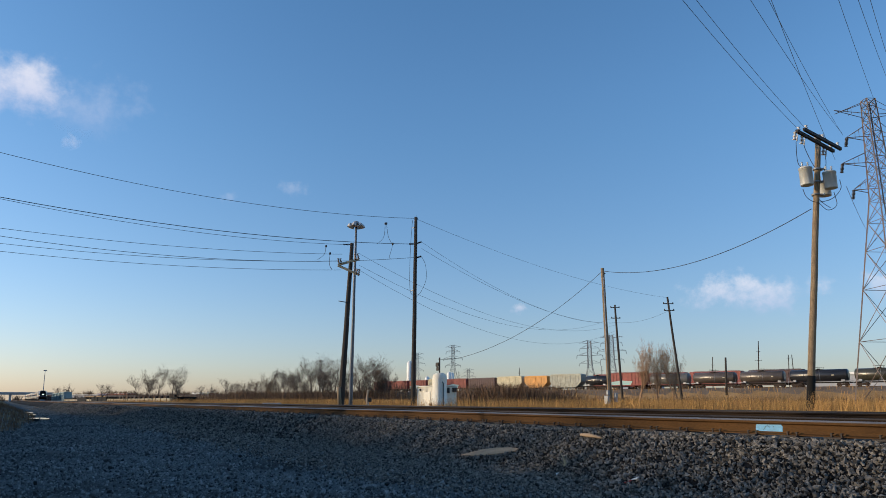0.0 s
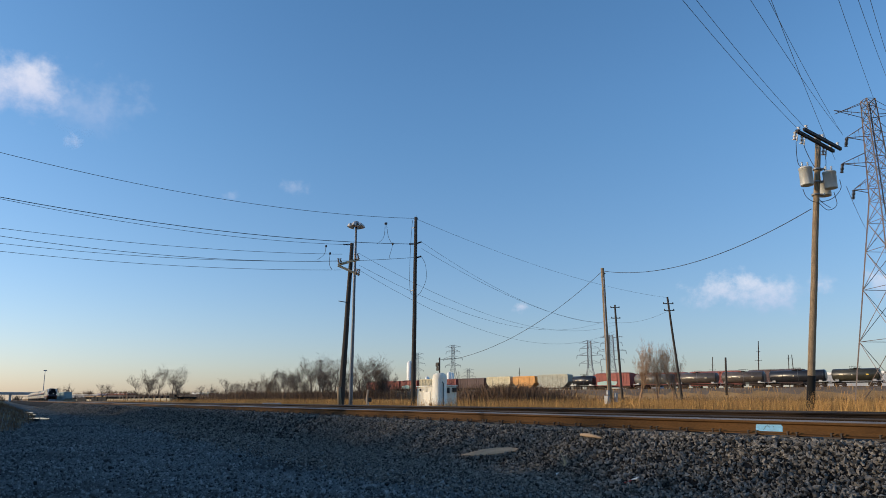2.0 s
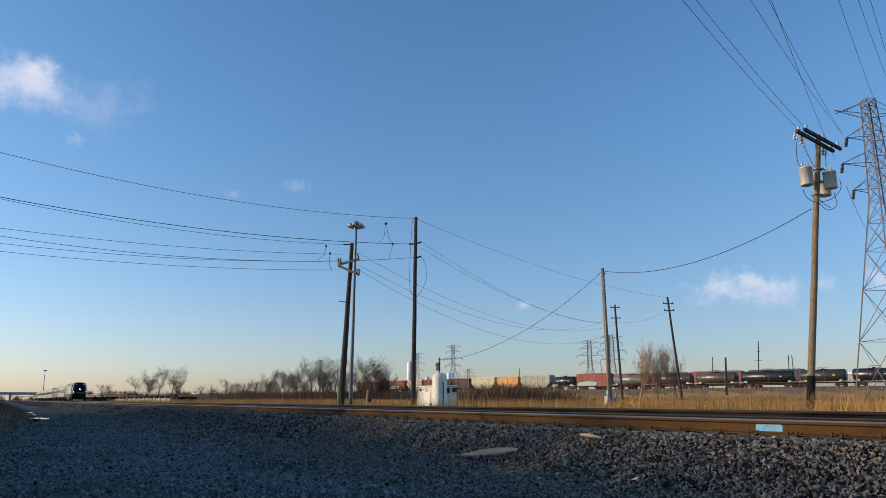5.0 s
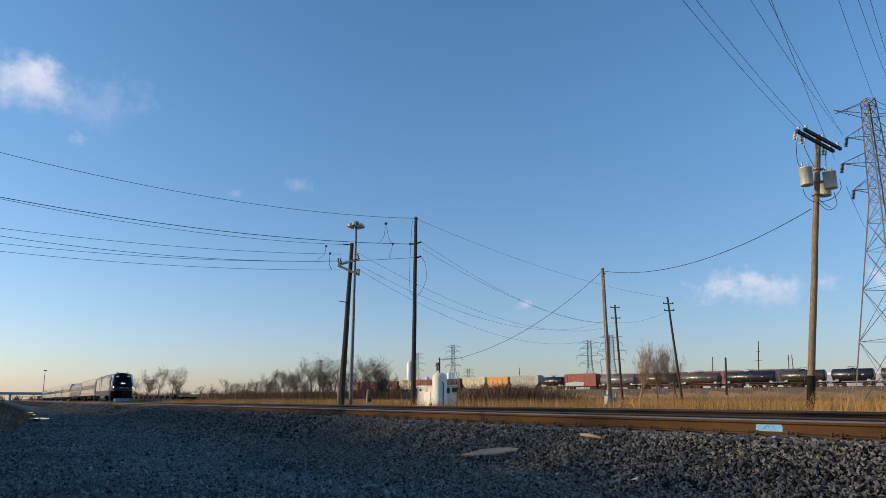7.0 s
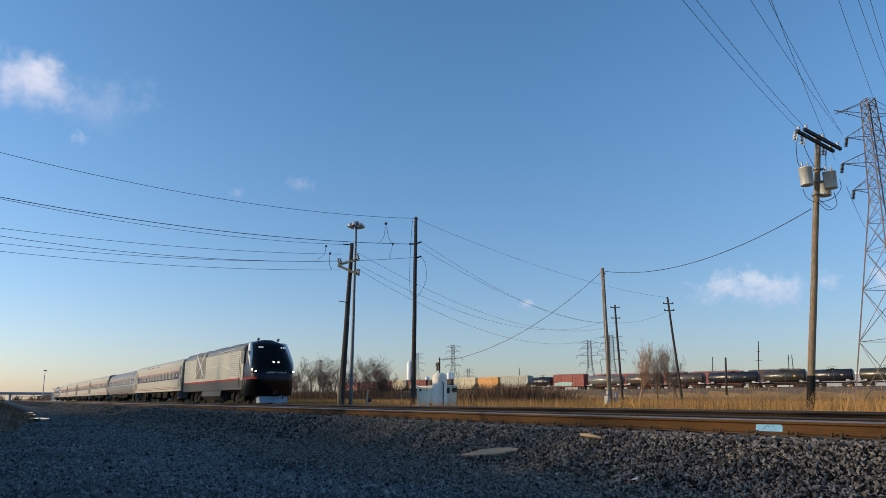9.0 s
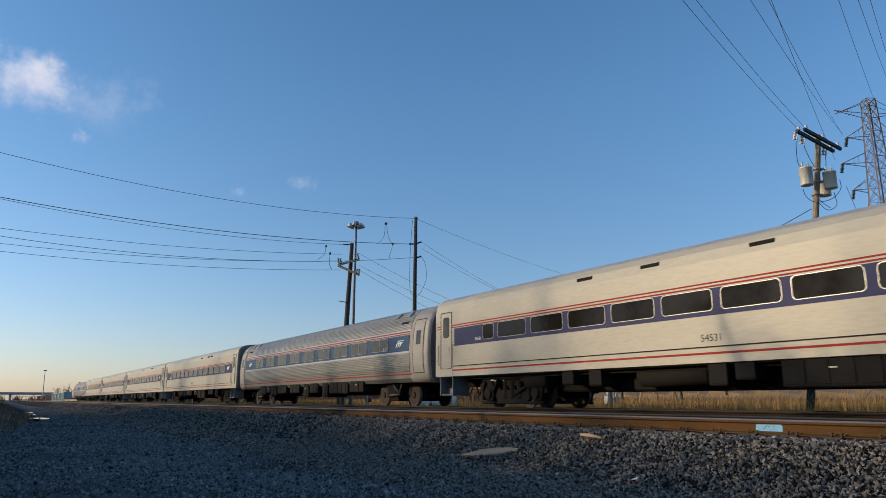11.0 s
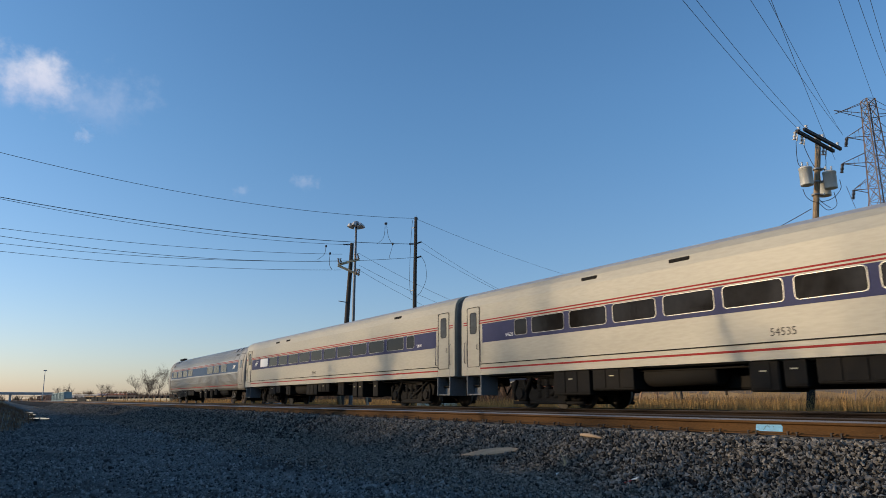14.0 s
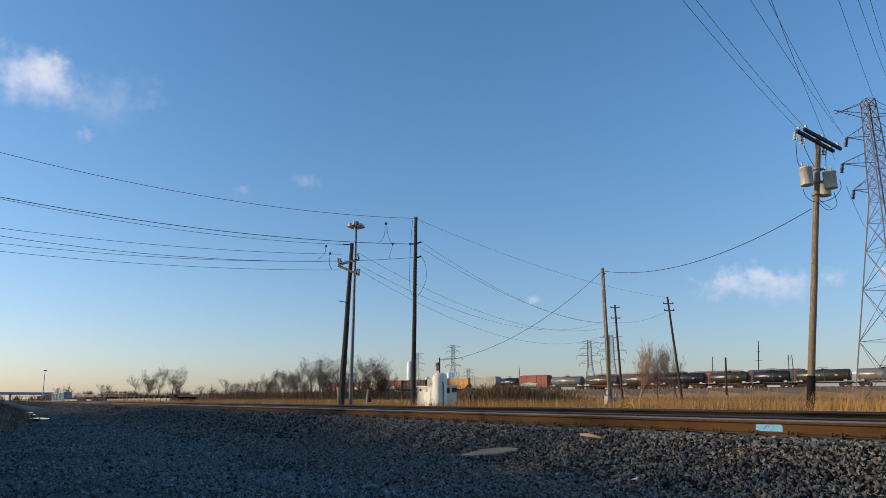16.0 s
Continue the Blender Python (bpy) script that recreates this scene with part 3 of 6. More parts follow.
def horizon_coach(number, seed, glare_pane=-1, flip=1):
    """Smooth-sided coach, its origin at its middle on the rail."""
    car = thing("passenger_coach", "smooth cream aluminium passenger coach with blue window band", "train coach", "coaches of the passenger train")
    bm = B()
    loft(bm, [[(x, a, b) for a, b in HPROF] for x in (-HALF, HALF)], mi=lambda i, k: 1 if 5 <= k <= 12 else 0)
    part("body", bm, [M["alu"], M["roof"]], car)
    y = -1.60
    strip(car, "window_band", -11.45, 11.45, 2.16, 2.79, y, "band", "dusty blue painted window band")
    for z in (2.815, 2.895):
        strip(car, "stripe", -12.6, 12.6, z, z + 0.038, y, "red", "thin red stripe")
    strip(car, "stripe", -11.6, 11.6, 1.27, 1.32, y, "red", "thin red stripe")
    strip(car, "moulding", -11.6, 11.6, 1.43, 1.455, y, "under", t=0.02)
    for k in range(11):
        a, b = (-8.80 + 1.70 * k, -7.35 + 1.70 * k) if flip > 0 else (-9.72 + 1.72 * k, -8.28 + 1.72 * k)
        # one pane is painted white in place of a bright reflection on its glass
        window(car, a, b, 2.28, 2.765, y, glass="white" if k == glare_pane else "glassdark", trim="outline")
    window(car, *((-9.66, -9.05) if flip > 0 else (9.2, 9.8)), 2.28, 2.765, y, glass="glassdark", trim="outline")
    doorway(car, -12.34, -11.62)
    doorway(car, 11.62, 12.34)
    rnd = random.Random(seed)
    for k in range(3):
        bm = B()
        x = rnd.uniform(-9, 9)
        box(bm, (x, -1.555, 3.62), (0.62, 0.03, 0.10), 0.01)
        for j in range(3):
            box(bm, (x - 0.2 + 0.2 * j, -1.568, 3.62), (0.16, 0.03, 0.07), 0.005)
        part("vent", bm, M["under"], car)
    bogie(car, -8.75)
    bogie(car, 8.75)
    underfloor(car, seed)
    ends(car, HPROF)
    lettering(car, number, -0.95, 1.57, 0.24, y - 0.003)
    lettering(car, number, -10.15 if flip > 0 else 10.0, 2.27, 0.16, y - 0.006, "white", "small white car number")
    emblem(car, 10.1 if flip > 0 else -10.9, 2.38, 0.75, y - 0.006)
    return car


# Tube-sided coach: fluted below and above the window band
def tube_half(z):
    """Half-width of the tube coach at height z."""
    if z >= 0:
        pts = [(0.95, 1.38), (1.1, 1.50), (1.6, 1.58), (2.1, 1.60), (2.6, 1.575), (2.95, 1.545), (3.3, 1.47), (3.6, 1.32), (3.85, 1.05), (4.02, 0.62), (4.1, 0.0)]
        for (z0, w0), (z1, w1) in zip(pts, pts[1:]):
            if z <= z1:
                return w0 + (w1 - w0) * (z - z0) / (z1 - z0)
        return 0.0


def aprof(ribs=True):
    half = tube_half
    zs, out = [], []
    z = 1.36
    while z < 2.06:
        zs += [(z, 0.0), (z + 0.02, 0.022), (z + 0.045, 0.022), (z + 0.062, 0.0)]
        z += 0.075
    lower = list(zs)
    zs = []
    z = 3.07
    while z < 3.92:
        zs += [(z, 0.0), (z + 0.016, 0.02), (z + 0.04, 0.02), (z + 0.054, 0.0)]
        z += 0.066
    for z, b in [(0.95, 0), (1.1, 0), (1.33, 0)] + lower + [(2.16, 0), (2.5, 0), (2.8, 0), (3.03, 0)] + zs + [(4.0, 0), (4.04, 0), (4.08, 0), (4.1, 0)]:
        out.append((-(half(z) + (b if ribs else 0)), z))
    return out + [(-a, b) for a, b in out[-2::-1]]


AP, AS = aprof(True), aprof(False)


def tube_coach(number, seed, wins, trailing=False):
    car = thing("corrugated_coach", "fluted stainless steel passenger coach with slate blue band", "train coach", "coaches of the passenger train")
    bm = B()
    loft(bm, [[(x, a, b) for a, b in AP] for x in (-11.15, 11.15)])
    part("body", bm, M["steel"], car, "fluted stainless steel body")
    for s in (-1, 1):
        bm = B()
        loft(bm, [[(s * x, a * k, 0.95 + (b - 0.95) * kz) for a, b in AS] for x, k, kz in ((11.15, 1, 1), (12.3, 1, 1), (12.44, 0.985, 0.99), (12.54, 0.94, 0.975))], smooth=True)
        part("end_section", bm, M["steelend"], car, "smooth steel end section")
        # door set in the smooth end
        x0, x1 = sorted((s * 11.45, s * 12.2))
        cx = (x0 + x1) / 2
        d = None
        for nm, a, b, z0, z1, out, m in (("door_frame", x0 - 0.05, x1 + 0.05, 1.28, 3.42, 0.004, "rubber"), ("door", x0, x1, 1.31, 3.38, 0.012, "steelend"), ("pane", cx - 0.17, cx + 0.17, 2.4, 2.95, 0.02, "glass")):
            bm = B()
            n = 14
            loft(bm, [[(a, -tube_half(z) - out, z), (b, -tube_half(z) - out, z), (b, -tube_half(z) + 0.1, z), (a, -tube_half(z) + 0.1, z)] for z in (z0 + (z1 - z0) * k / n for k in range(n + 1))])
            d = part(nm, bm, M[m], d if nm == "pane" else car)
    y = -1.585
    strip(car, "window_band", -11.1, 11.1, 2.19, 2.83, y, "bandsteel", "slate blue painted window band", 0.012)
    for z in (2.865, 2.955):
        strip(car, "stripe", -11.1, 11.1, z, z + 0.032, -1.552, "red", "thin red stripe", 0.012)
    strip(car, "stripe", -11.1, 11.1, 2.12, 2.185, -1.595, "roof", "pale grey stripe", 0.012)
    strip(car, "stripe", -11.3, 11.3, 1.25, 1.295, -1.54, "red", "thin red stripe", 0.012)
    for a, b in wins:
        window(car, a, b, 2.29, 2.79, y - 0.012, 0.09, True, trim="outline")
    for x in (-10.6, -9.6, 9.45, 10.5):
        bm = B()
        box(bm, (x, -1.22, 3.74), (0.46, 0.34, 0.06), 0.01, 0, Euler((radians(46), 0, 0)).to_matrix())
        part("roof_hatch", bm, M["galv"], car)
    for s in (-1, 1):
        bm = B()
        slab(bm, rounded(s * 10.55 - 0.3, s * 10.55 + 0.3, 3.26, 3.40, 0.06), -1.475, -1.40)
        part("grille", bm, M["under"], car, "small dark oval vent")
    if trailing:
        bm = B()
        for x in (-11.2, -10.3, -9.7):
            box(bm, (x, -0.75, 4.07), (0.22, 0.3, 0.14), 0.03)
            box(bm, (x, -0.75, 3.98), (0.1, 0.12, 0.14))
        box(bm, (-10.4, -0.75, 4.03), (2.0, 0.2, 0.05), 0.02)
        part("roof_equipment", bm, M["under"], car)
    bogie(car, -9.2, 2.65, True)
    bogie(car, 8.85, 2.65, True)
    underfloor(car, seed)
    ends(car, AS, 12.54)
    lettering(car, number, 8.85 if not trailing else -10.6, 2.32, 0.16, y - 0.016, "white", "white car number")
    for x in (9.85,) if trailing else (9.95, -10.4):
        emblem(car, x, 2.38, 0.72, y - 0.014)
    return car


def locomotive():
    """Streamlined diesel engine; x runs from its rear coupler forwards."""
    car = thing("locomotive", "streamlined diesel locomotive, silver sides, navy nose, red stripe", "locomotive")
    w = 1.53
    top = [(-w, 1.70), (-w, 3.62), (-1.40, 3.93), (-1.08, 4.17), (-0.5, 4.29), (0, 4.32)]
    top = top + [(-a, b) for a, b in top[-2::-1]]
    bm = B()
    loft(bm, [[(x, a, b) for a, b in top] for x in (0.45, 18.3)], mi=lambda i, k: 1 if 1 <= k <= 8 else 0)
    part("body", bm, [M["loco"], M["locoroof"]], car, "silver-beige carbody side")
    bm = B()
    loft(bm, [[(x, a, b) for a, b in ((-w, 0.95), (-w, 1.62), (w, 1.62), (w, 0.95))] for x in (0.45, 18.6)])
    part("sill", bm, M["locolow"], car, "dark grey lower side")
    bm = B()
    loft(bm, [[(0.45, a, b) for a, b in ((-w - 0.004, 1.60), (-w - 0.004, 1.72), (w, 1.72), (w, 1.60))], [(18.9, a, b) for a, b in ((-w - 0.004, 1.60), (-w - 0.004, 1.72), (w, 1.72), (w, 1.60))]])
    part("stripe", bm, M["red"], car, "red stripe along the side")
    # nose: horizontal slices, rounded in plan
    rings = []
    zs = [0.55, 0.85, 1.2, 1.6, 1.75, 2.0, 2.3, 2.6, 3.0, 3.4, 3.75, 4.0, 4.15, 4.26, 4.32]
    for z in zs:
        f = 20.80 - 0.05 * abs(z - 1.6) - 1.15 * step(2.0, 4.3, z) - 0.55 * step(3.9, 4.35, z)
        ww = w - 0.26 * step(2.3, 4.1, z) - 0.75 * max(0, (z - 3.95) / 0.37) ** 2
        r = [(18.3, -ww, z)]
        for k in range(15):
            a = radians(-90 + 180 * k / 14)
            c, s = math.cos(a), math.sin(a)
            r.append((f - 1.55 + 1.55 * abs(c) ** 0.62, ww * math.copysign(abs(s) ** 0.55, s), z))
        r.append((18.3, ww, z))
        rings.append(r)

    def nose_mat(i, k):
        z = (zs[i] + zs[i + 1]) / 2
        if 3 <= k <= 12 and 2.05 < z < 4.24:
            return 1
        if z < 1.55:
            return 1
        if 1.62 < z < 1.74 and not 5 <= k <= 10:
            return 2
        return 0
    bm = B()
    loft(bm, rings, closed=False, cap=False, mi=nose_mat, smooth=True)
    bm.faces.new([v for v in bm.verts if abs(v.co.z - 4.32) < 1e-4])
    part("nose", bm, [M["navy"], M["black"], M["red"]], car, "navy blue rounded nose with black windscreen")
    for s in (-1, 1):
        bm = B()
        edge = [Vector(r[3 if s < 0 else 13]) for r, z in zip(rings, zs) if 2.2 < z < 4.2]
        tube(bm, [q + Vector((0.02, s * 0.02, 0)) for q in edge], [0.04, 0.09, 0.15, 0.17, 0.17, 0.14, 0.08][:len(edge)], 6)
        part("pillar_stripe", bm, M["white"], car, "silver slash beside the windscreen")
        bm = B()
        tube(bm, [(20.72, s * 0.17, 2.72), (20.80, s * 0.17, 2.72)], [0.10, 0.10], 14, 1)
        tube(bm, [(20.80, s * 0.17, 2.72), (20.81, s * 0.17, 2.72)], [0.048, 0.048], 14)
        part("headlight", bm, [M["lamp"], M["black"]], car, "lit twin headlight")
        bm = B()
        tube(bm, [(20.40, s * 1.30, 2.12), (20.62, s * 1.30, 2.12)], [0.10, 0.10], 14, 1)
        tube(bm, [(20.62, s * 1.30, 2.12), (20.63, s * 1.30, 2.12)], [0.05, 0.05], 14)
        part("ditch_light", bm, [M["lamp"], M["black"]], car, "lit ditch light")
        for k in range(3):
            bm = B()
            box(bm, (19.83, s * 0.78 + (k - 1) * 0.13, 3.76), (0.02, 0.07, 0.07))
            part("number_board", bm, M["lampdim"], car, "small lit board with plain bars")
        bm = B()
        tube(bm, [(18.9, s * 0.7, 4.25), (18.9, s * 0.7, 4.34), (18.9, s * 0.7, 4.35), (18.9, s * 0.7, 4.45)], [0.06, 0.06, 0.12, 0.10], 10)
        part("aerial", bm, M["galv"], car)
    bm = B()
    loft(bm, [[(20.20, -1.0, 0.08), (20.80, -0.95, 0.08), (20.95, 0, 0.08), (20.80, 0.95, 0.08), (20.20, 1.0, 0.08)],
              [(20.00, -1.0, 0.5), (20.60, -0.95, 0.5), (20.70, 0, 0.5), (20.60, 0.95, 0.5), (20.00, 1.0, 0.5)]])
    part("pilot", bm, M["plough"], car, "steel-blue pilot plough")
    bm = B()
    box(bm, (21.00, 0, 0.72), (0.5, 0.3, 0.28), 0.05)
    part("coupler", bm, M["under"], car)
    bm = B()
    tube(bm, [(20.80, 0.45, 0.75), (21.05, 0.5, 0.45), (20.90, 0.55, 0.35)], 0.035, 6)
    part("air_hose", bm, M["under"], car)
    bm = B()
    slab(bm, [(-0.7, 1.98), (-0.1, 1.98), (0.05, 2.1), (-0.45, 2.1)], 0, 0.01)
    for k in range(5):
        slab(bm, [(0.1 + 0.14 * k, 2.0), (0.2 + 0.14 * k, 2.0), (0.2 + 0.14 * k, 2.08), (0.1 + 0.14 * k, 2.08)], 0, 0.01)
    bmesh.ops.transform(bm, matrix=Matrix(((0, -1, 0, 20.81), (1, 0, 0, 0), (0, 0, 1, 0), (0, 0, 0, 1))), verts=bm.verts[:])
    part("emblem", bm, M["galv"], car, "pale emblem bars on the nose")
    # side detail: cab door, grab rails, louvres, cross-braced panel, roof edge
    y = -w
    bm = B()
    ring_plate(bm, rounded(18.0, 18.75, 1.5, 3.6, 0.08), rounded(18.07, 18.68, 1.57, 3.53, 0.06), y - 0.02, y + 0.05)
    part("door_frame", bm, M["locolow"], car)
    bm = B()
    slab(bm, rounded(18.07, 18.68, 1.57, 3.53, 0.06), y - 0.01, y + 0.02)
    dr = part("door", bm, M["loco"], car)
    bm = B()
    slab(bm, rounded(18.15, 18.6, 2.7, 3.5, 0.06), y - 0.016, y)
    part("pane", bm, M["glass"], dr)
    window(car, 18.95, 19.6, 2.75, 3.5, y + 0.06, 0.08)
    for x in (17.9, 18.85):
        bm = B()
        tube(bm, [(x, y, 1.2), (x, y - 0.07, 1.25), (x, y - 0.07, 3.1), (x, y, 3.15)], 0.02, 6)
        part("grab_rail", bm, M["frame"], car)
    for k in range(13):
        bm = B()
        box(bm, (16.3, y - 0.008, 1.95 + 0.14 * k), (2.6, 0.02, 0.06), 0.008)
        part("louvre", bm, M["galv"], car)
    for x0, x1 in ((4.95, 6.6), (6.95, 8.1)):
        bm = B()
        box(bm, ((x0 + x1) / 2, y - 0.004, 2.95), (x1 - x0, 0.012, 2.0))
        part("dark_panel", bm, M["locopanel"], car)
    bm = B()
    for a, b in (((5.0, 2.0), (7.9, 3.9)), ((7.9, 2.0), (5.0, 3.9))):
        tube(bm, [(a[0], y - 0.02, a[1]), (b[0], y - 0.02, b[1])], 0.055, 4)
    part("chevron", bm, M["white"], car, "pale crossed band")
    for a, b, c, e in ((0.8, 3.0, 4.6, 3.35), (0.8, 2.35, 4.8, 2.6), (8.3, 2.45, 13.0, 2.75), (13.0, 2.75, 17.6, 1.95), (9.5, 3.5, 16.5, 3.8)):
        bm = B()
        tube(bm, [(a, y - 0.003, b), ((a + c) / 2, y - 0.003, (b + e) / 2 + 0.1), (c, y - 0.003, e)], [0.012, 0.03, 0.012], 4)
        part("accent_line", bm, M["white"], car)
    bm = B()
    box(bm, (0, -1.53, 3.65), (0.15, 0.06, 0.07))
    bracket = part("roof_bracket", bm, M["roof"], car, "small pale roof edge bracket")
    bracket.location = (0.9, 0, 0)
    for k in range(1, 64):
        twin("roof_bracket", bracket.data, car, pose(0.9 + 0.27 * k, 0, 0))
    for x, l in ((2.2, 1.6), (5.0, 1.2), (9.0, 3.2), (13.4, 2.4)):
        bm = B()
        box(bm, (x, 0, 4.29), (l, 1.3, 0.10), 0.04)
        part("roof_hatch", bm, M["locoroof"], car)
    bm = B()
    loft(bm, [[(7.2, a, b) for a, b in ((-1.45, 1.0), (-1.5, 0.55), (-1.2, 0.22), (1.2, 0.22), (1.5, 0.55), (1.45, 1.0))], [(13.0, a, b) for a, b in ((-1.45, 1.0), (-1.5, 0.55), (-1.2, 0.22), (1.2, 0.22), (1.5, 0.55), (1.45, 1.0))]])
    part("fuel_tank", bm, M["locolow"], car)
    bm = B()
    box(bm, (10, 0, 1.0), (20, 2.4, 0.3))
    part("underframe", bm, M["under"], car)
    bogie(car, 4.0, 2.75)
    bogie(car, 16.6, 2.75)
    bm = B()
    ring_plate(bm, rounded(-0.6, 0.6, 1.0, 3.5, 0.2), rounded(-0.45, 0.45, 1.1, 3.3, 0.15), 0, 0.2)
    bmesh.ops.transform(bm, matrix=Matrix(((0, -1, 0, 0.45), (1, 0, 0, 0), (0, 0, 1, 0), (0, 0, 0, 1))), verts=bm.verts[:])
    part("diaphragm", bm, M["rubber"], car)
    return car


LCAR = 25.9
CAFE = [(-10.25, -8.75), (-8.2, -6.6), (-6.1, -4.55), (-4.05, -2.45), (2.6, 4.35), (4.66, 6.2), (6.7, 8.25)]
CLUB = [(-8.97 + 2.09 * k, -7.39 + 2.09 * k) for k in range(9)]
TRAIN = [(locomotive(), 3 * LCAR)]
for k, maker in enumerate((lambda: horizon_coach("54531", 3), lambda: tube_coach("82543", 4, CLUB), lambda: horizon_coach("54550", 5), lambda: horizon_coach("54553", 6),
                           lambda: horizon_coach("54535", 7), lambda: horizon_coach("54541", 8, 0, -1), lambda: tube_coach("48181", 9, CAFE, True))):
    TRAIN.append((maker(), (2.5 - k) * LCAR))


def train_x(t):
    u = t - 12.5
    return -21.65 + 35.116 * u + 0.0859 * u * u


# ---- the slow freight train on its bank ----
def fr_pose(s):
    q = FR_A + FR_D * s
    return pose(q.x, q.y, FR_Z, 0, 0, math.degrees(math.atan2(-FR_D.y, -FR_D.x)))


def freight_running(car, half):
    for cx in (-half + 1.9, half - 1.9):
        bm = B()
        for wx in (-0.85, 0.85):
            for s in (-1, 1):
                tube(bm, [(cx + wx, s * 0.70, 0.43), (cx + wx, s * 0.82, 0.43)], 0.43, 14)
        for s in (-1, 1):
            slab(bm, [(cx - 1.2, 0.5), (cx - 0.5, 0.3), (cx + 0.5, 0.3), (cx + 1.2, 0.5), (cx + 0.7, 0.72), (cx - 0.7, 0.72)], s * 0.98 - 0.06, s * 0.98 + 0.06)
        part("truck", bm, M["wheel"], car)
    bm = B()
    box(bm, (0, 0, 0.95), (2 * half - 0.4, 0.6, 0.3))
    for s in (-1, 1):
        box(bm, (s * (half - 0.1), 0, 0.85), (0.7, 0.3, 0.25))
    part("underframe", bm, M["under"], car)


def tank_car(length, m, label, patch=None):
    car = thing("tank_car", label, "freight car", "cars of the freight train")
    half = length / 2
    freight_running(car, half)
    bm = B()
    r, zc, e = 1.48, 2.72, half - 0.75
    tube(bm, [(x, 0, zc) for x in (-e - 0.32, -e - 0.22, -e, e, e + 0.22, e + 0.32)], [0.55 * r, 0.86 * r, r, r, 0.86 * r, 0.55 * r], 28)
    for x in (-e + 0.1, -e / 2, 0, e / 2, e - 0.1):
        tube(bm, [(x - 0.04, 0, zc), (x + 0.04, 0, zc)], r + 0.012, 28)
    part("barrel", bm, M[m], car)
    bm = B()
    tube(bm, [(0, 0, 4.1), (0, 0, 4.42)], 0.42, 12)
    box(bm, (0, 0, 4.2), (2.2, 1.5, 0.05))
    for x in (-1.05, 1.05):
        for y in (-0.7, 0.7):
            tube(bm, [(x, y, 4.2), (x, y, 4.75)], 0.025, 4)
    for y in (-0.7, 0.7):
        tube(bm, [(-1.05, y, 4.75), (1.05, y, 4.75)], 0.025, 4)
    part("manway", bm, M["under"], car)
    bm = B()
    for s in (-1, 1):
        box(bm, (s * (half - 0.7), 0, 1.25), (1.3, 2.8, 0.12))
        for y in (-1.35, 1.35):
            tube(bm, [(s * (half - 0.15), y, 0.5), (s * (half - 0.15), y, 2.3)], 0.025, 4)
        box(bm, (s * (half - 1.6), 0, 1.4), (0.8, 2.3, 0.5), 0.05)
    tube(bm, [(0.5, -1.45, 1.3), (0.5, -1.52, 4.1)], 0.03, 4)
    part("platform", bm, M["galv"], car)
    for x, w, h, key in ((-e * 0.6, 0.9, 0.18, "hopcream"), (e * 0.55, 0.6, 0.25, patch or "hopcream"), (-0.6, 0.25, 0.3, "hopcream")):
        bm = B()
        a = radians(8)
        box(bm, (x, -r - 0.015, zc), (w, 0.015, h))
        part("marking", bm, M[key], car, "plain painted marking bar")
    return car


def box_freight(length, height, m, label, ribs, kind="boxcar", slope=False, spray=False):
    car = thing(kind, label, "freight car", "cars of the freight train")
    half = length / 2 - 0.35
    freight_running(car, length / 2)
    z0 = 1.05
    bm = B()
    if slope:
        loft(bm, [[(-half + i, -1.5, z) if False else (x, y, z) for x, y, z in ((-half + i, -1.5, z), (half - i, -1.5, z), (half - i, 1.5, z), (-half + i, 1.5, z))] for i, z in ((2.2, 0.7), (0.9, 1.6), (0.0, 2.5), (0.0, height), (0.4, height + 0.2))])
    else:
        loft(bm, [[(x, a, b) for a, b in ((-1.5, z0), (-1.5, height), (-0.8, height + 0.16), (0.8, height + 0.16), (1.5, height), (1.5, z0))] for x in (-half, half)])
    part("body", bm, M[m], car)
    n = max(4, int(length / ribs))
    for k in range(n + 1):
        x = -half + 2 * half * k / n
        bm = B()
        lo = z0 if not slope else (1.9 if 0.1 < k / n < 0.9 else 2.5)
        box(bm, (x, -1.54, (lo + height) / 2), (0.11, 0.09, height - lo), 0.01)
        part("rib", bm, M[m], car)
    bm = B()
    box(bm, (0, -1.55, height - 0.05), (2 * half + 0.1, 0.1, 0.14))
    box(bm, (0, -1.55, lo if not slope else 1.75), (2 * half - (3.4 if slope else 0), 0.1, 0.18))
    box(bm, (0, 0, height + 0.28), (2 * half * 0.9, 0.6, 0.06))
    part("chord", bm, M[m], car)
    if kind == "boxcar":
        bm = B()
        box(bm, (0.3, -1.58, (z0 + height) / 2), (2.4, 0.06, height - z0 - 0.3), 0.01)
        part("sliding_door", bm, M[m], car)
        if spray:
            bm = B()
            slab(bm, [(-half + 0.3, 1.2), (half * 0.2, 1.15), (half * 0.3, 2.2), (-half * 0.3, 2.5), (-half + 0.5, 2.1)], -1.62, -1.60)
            part("graffiti", bm, M["graffiti"], car, "pale teal spray-painted patch")
    else:
        bm = B()
        for k in (-1, 0, 1):
            box(bm, (k * half * 0.5, 0, 0.62), (half * 0.3, 1.6, 0.5), 0.15)
        part("hopper_bay", bm, M["under"], car)
    return car


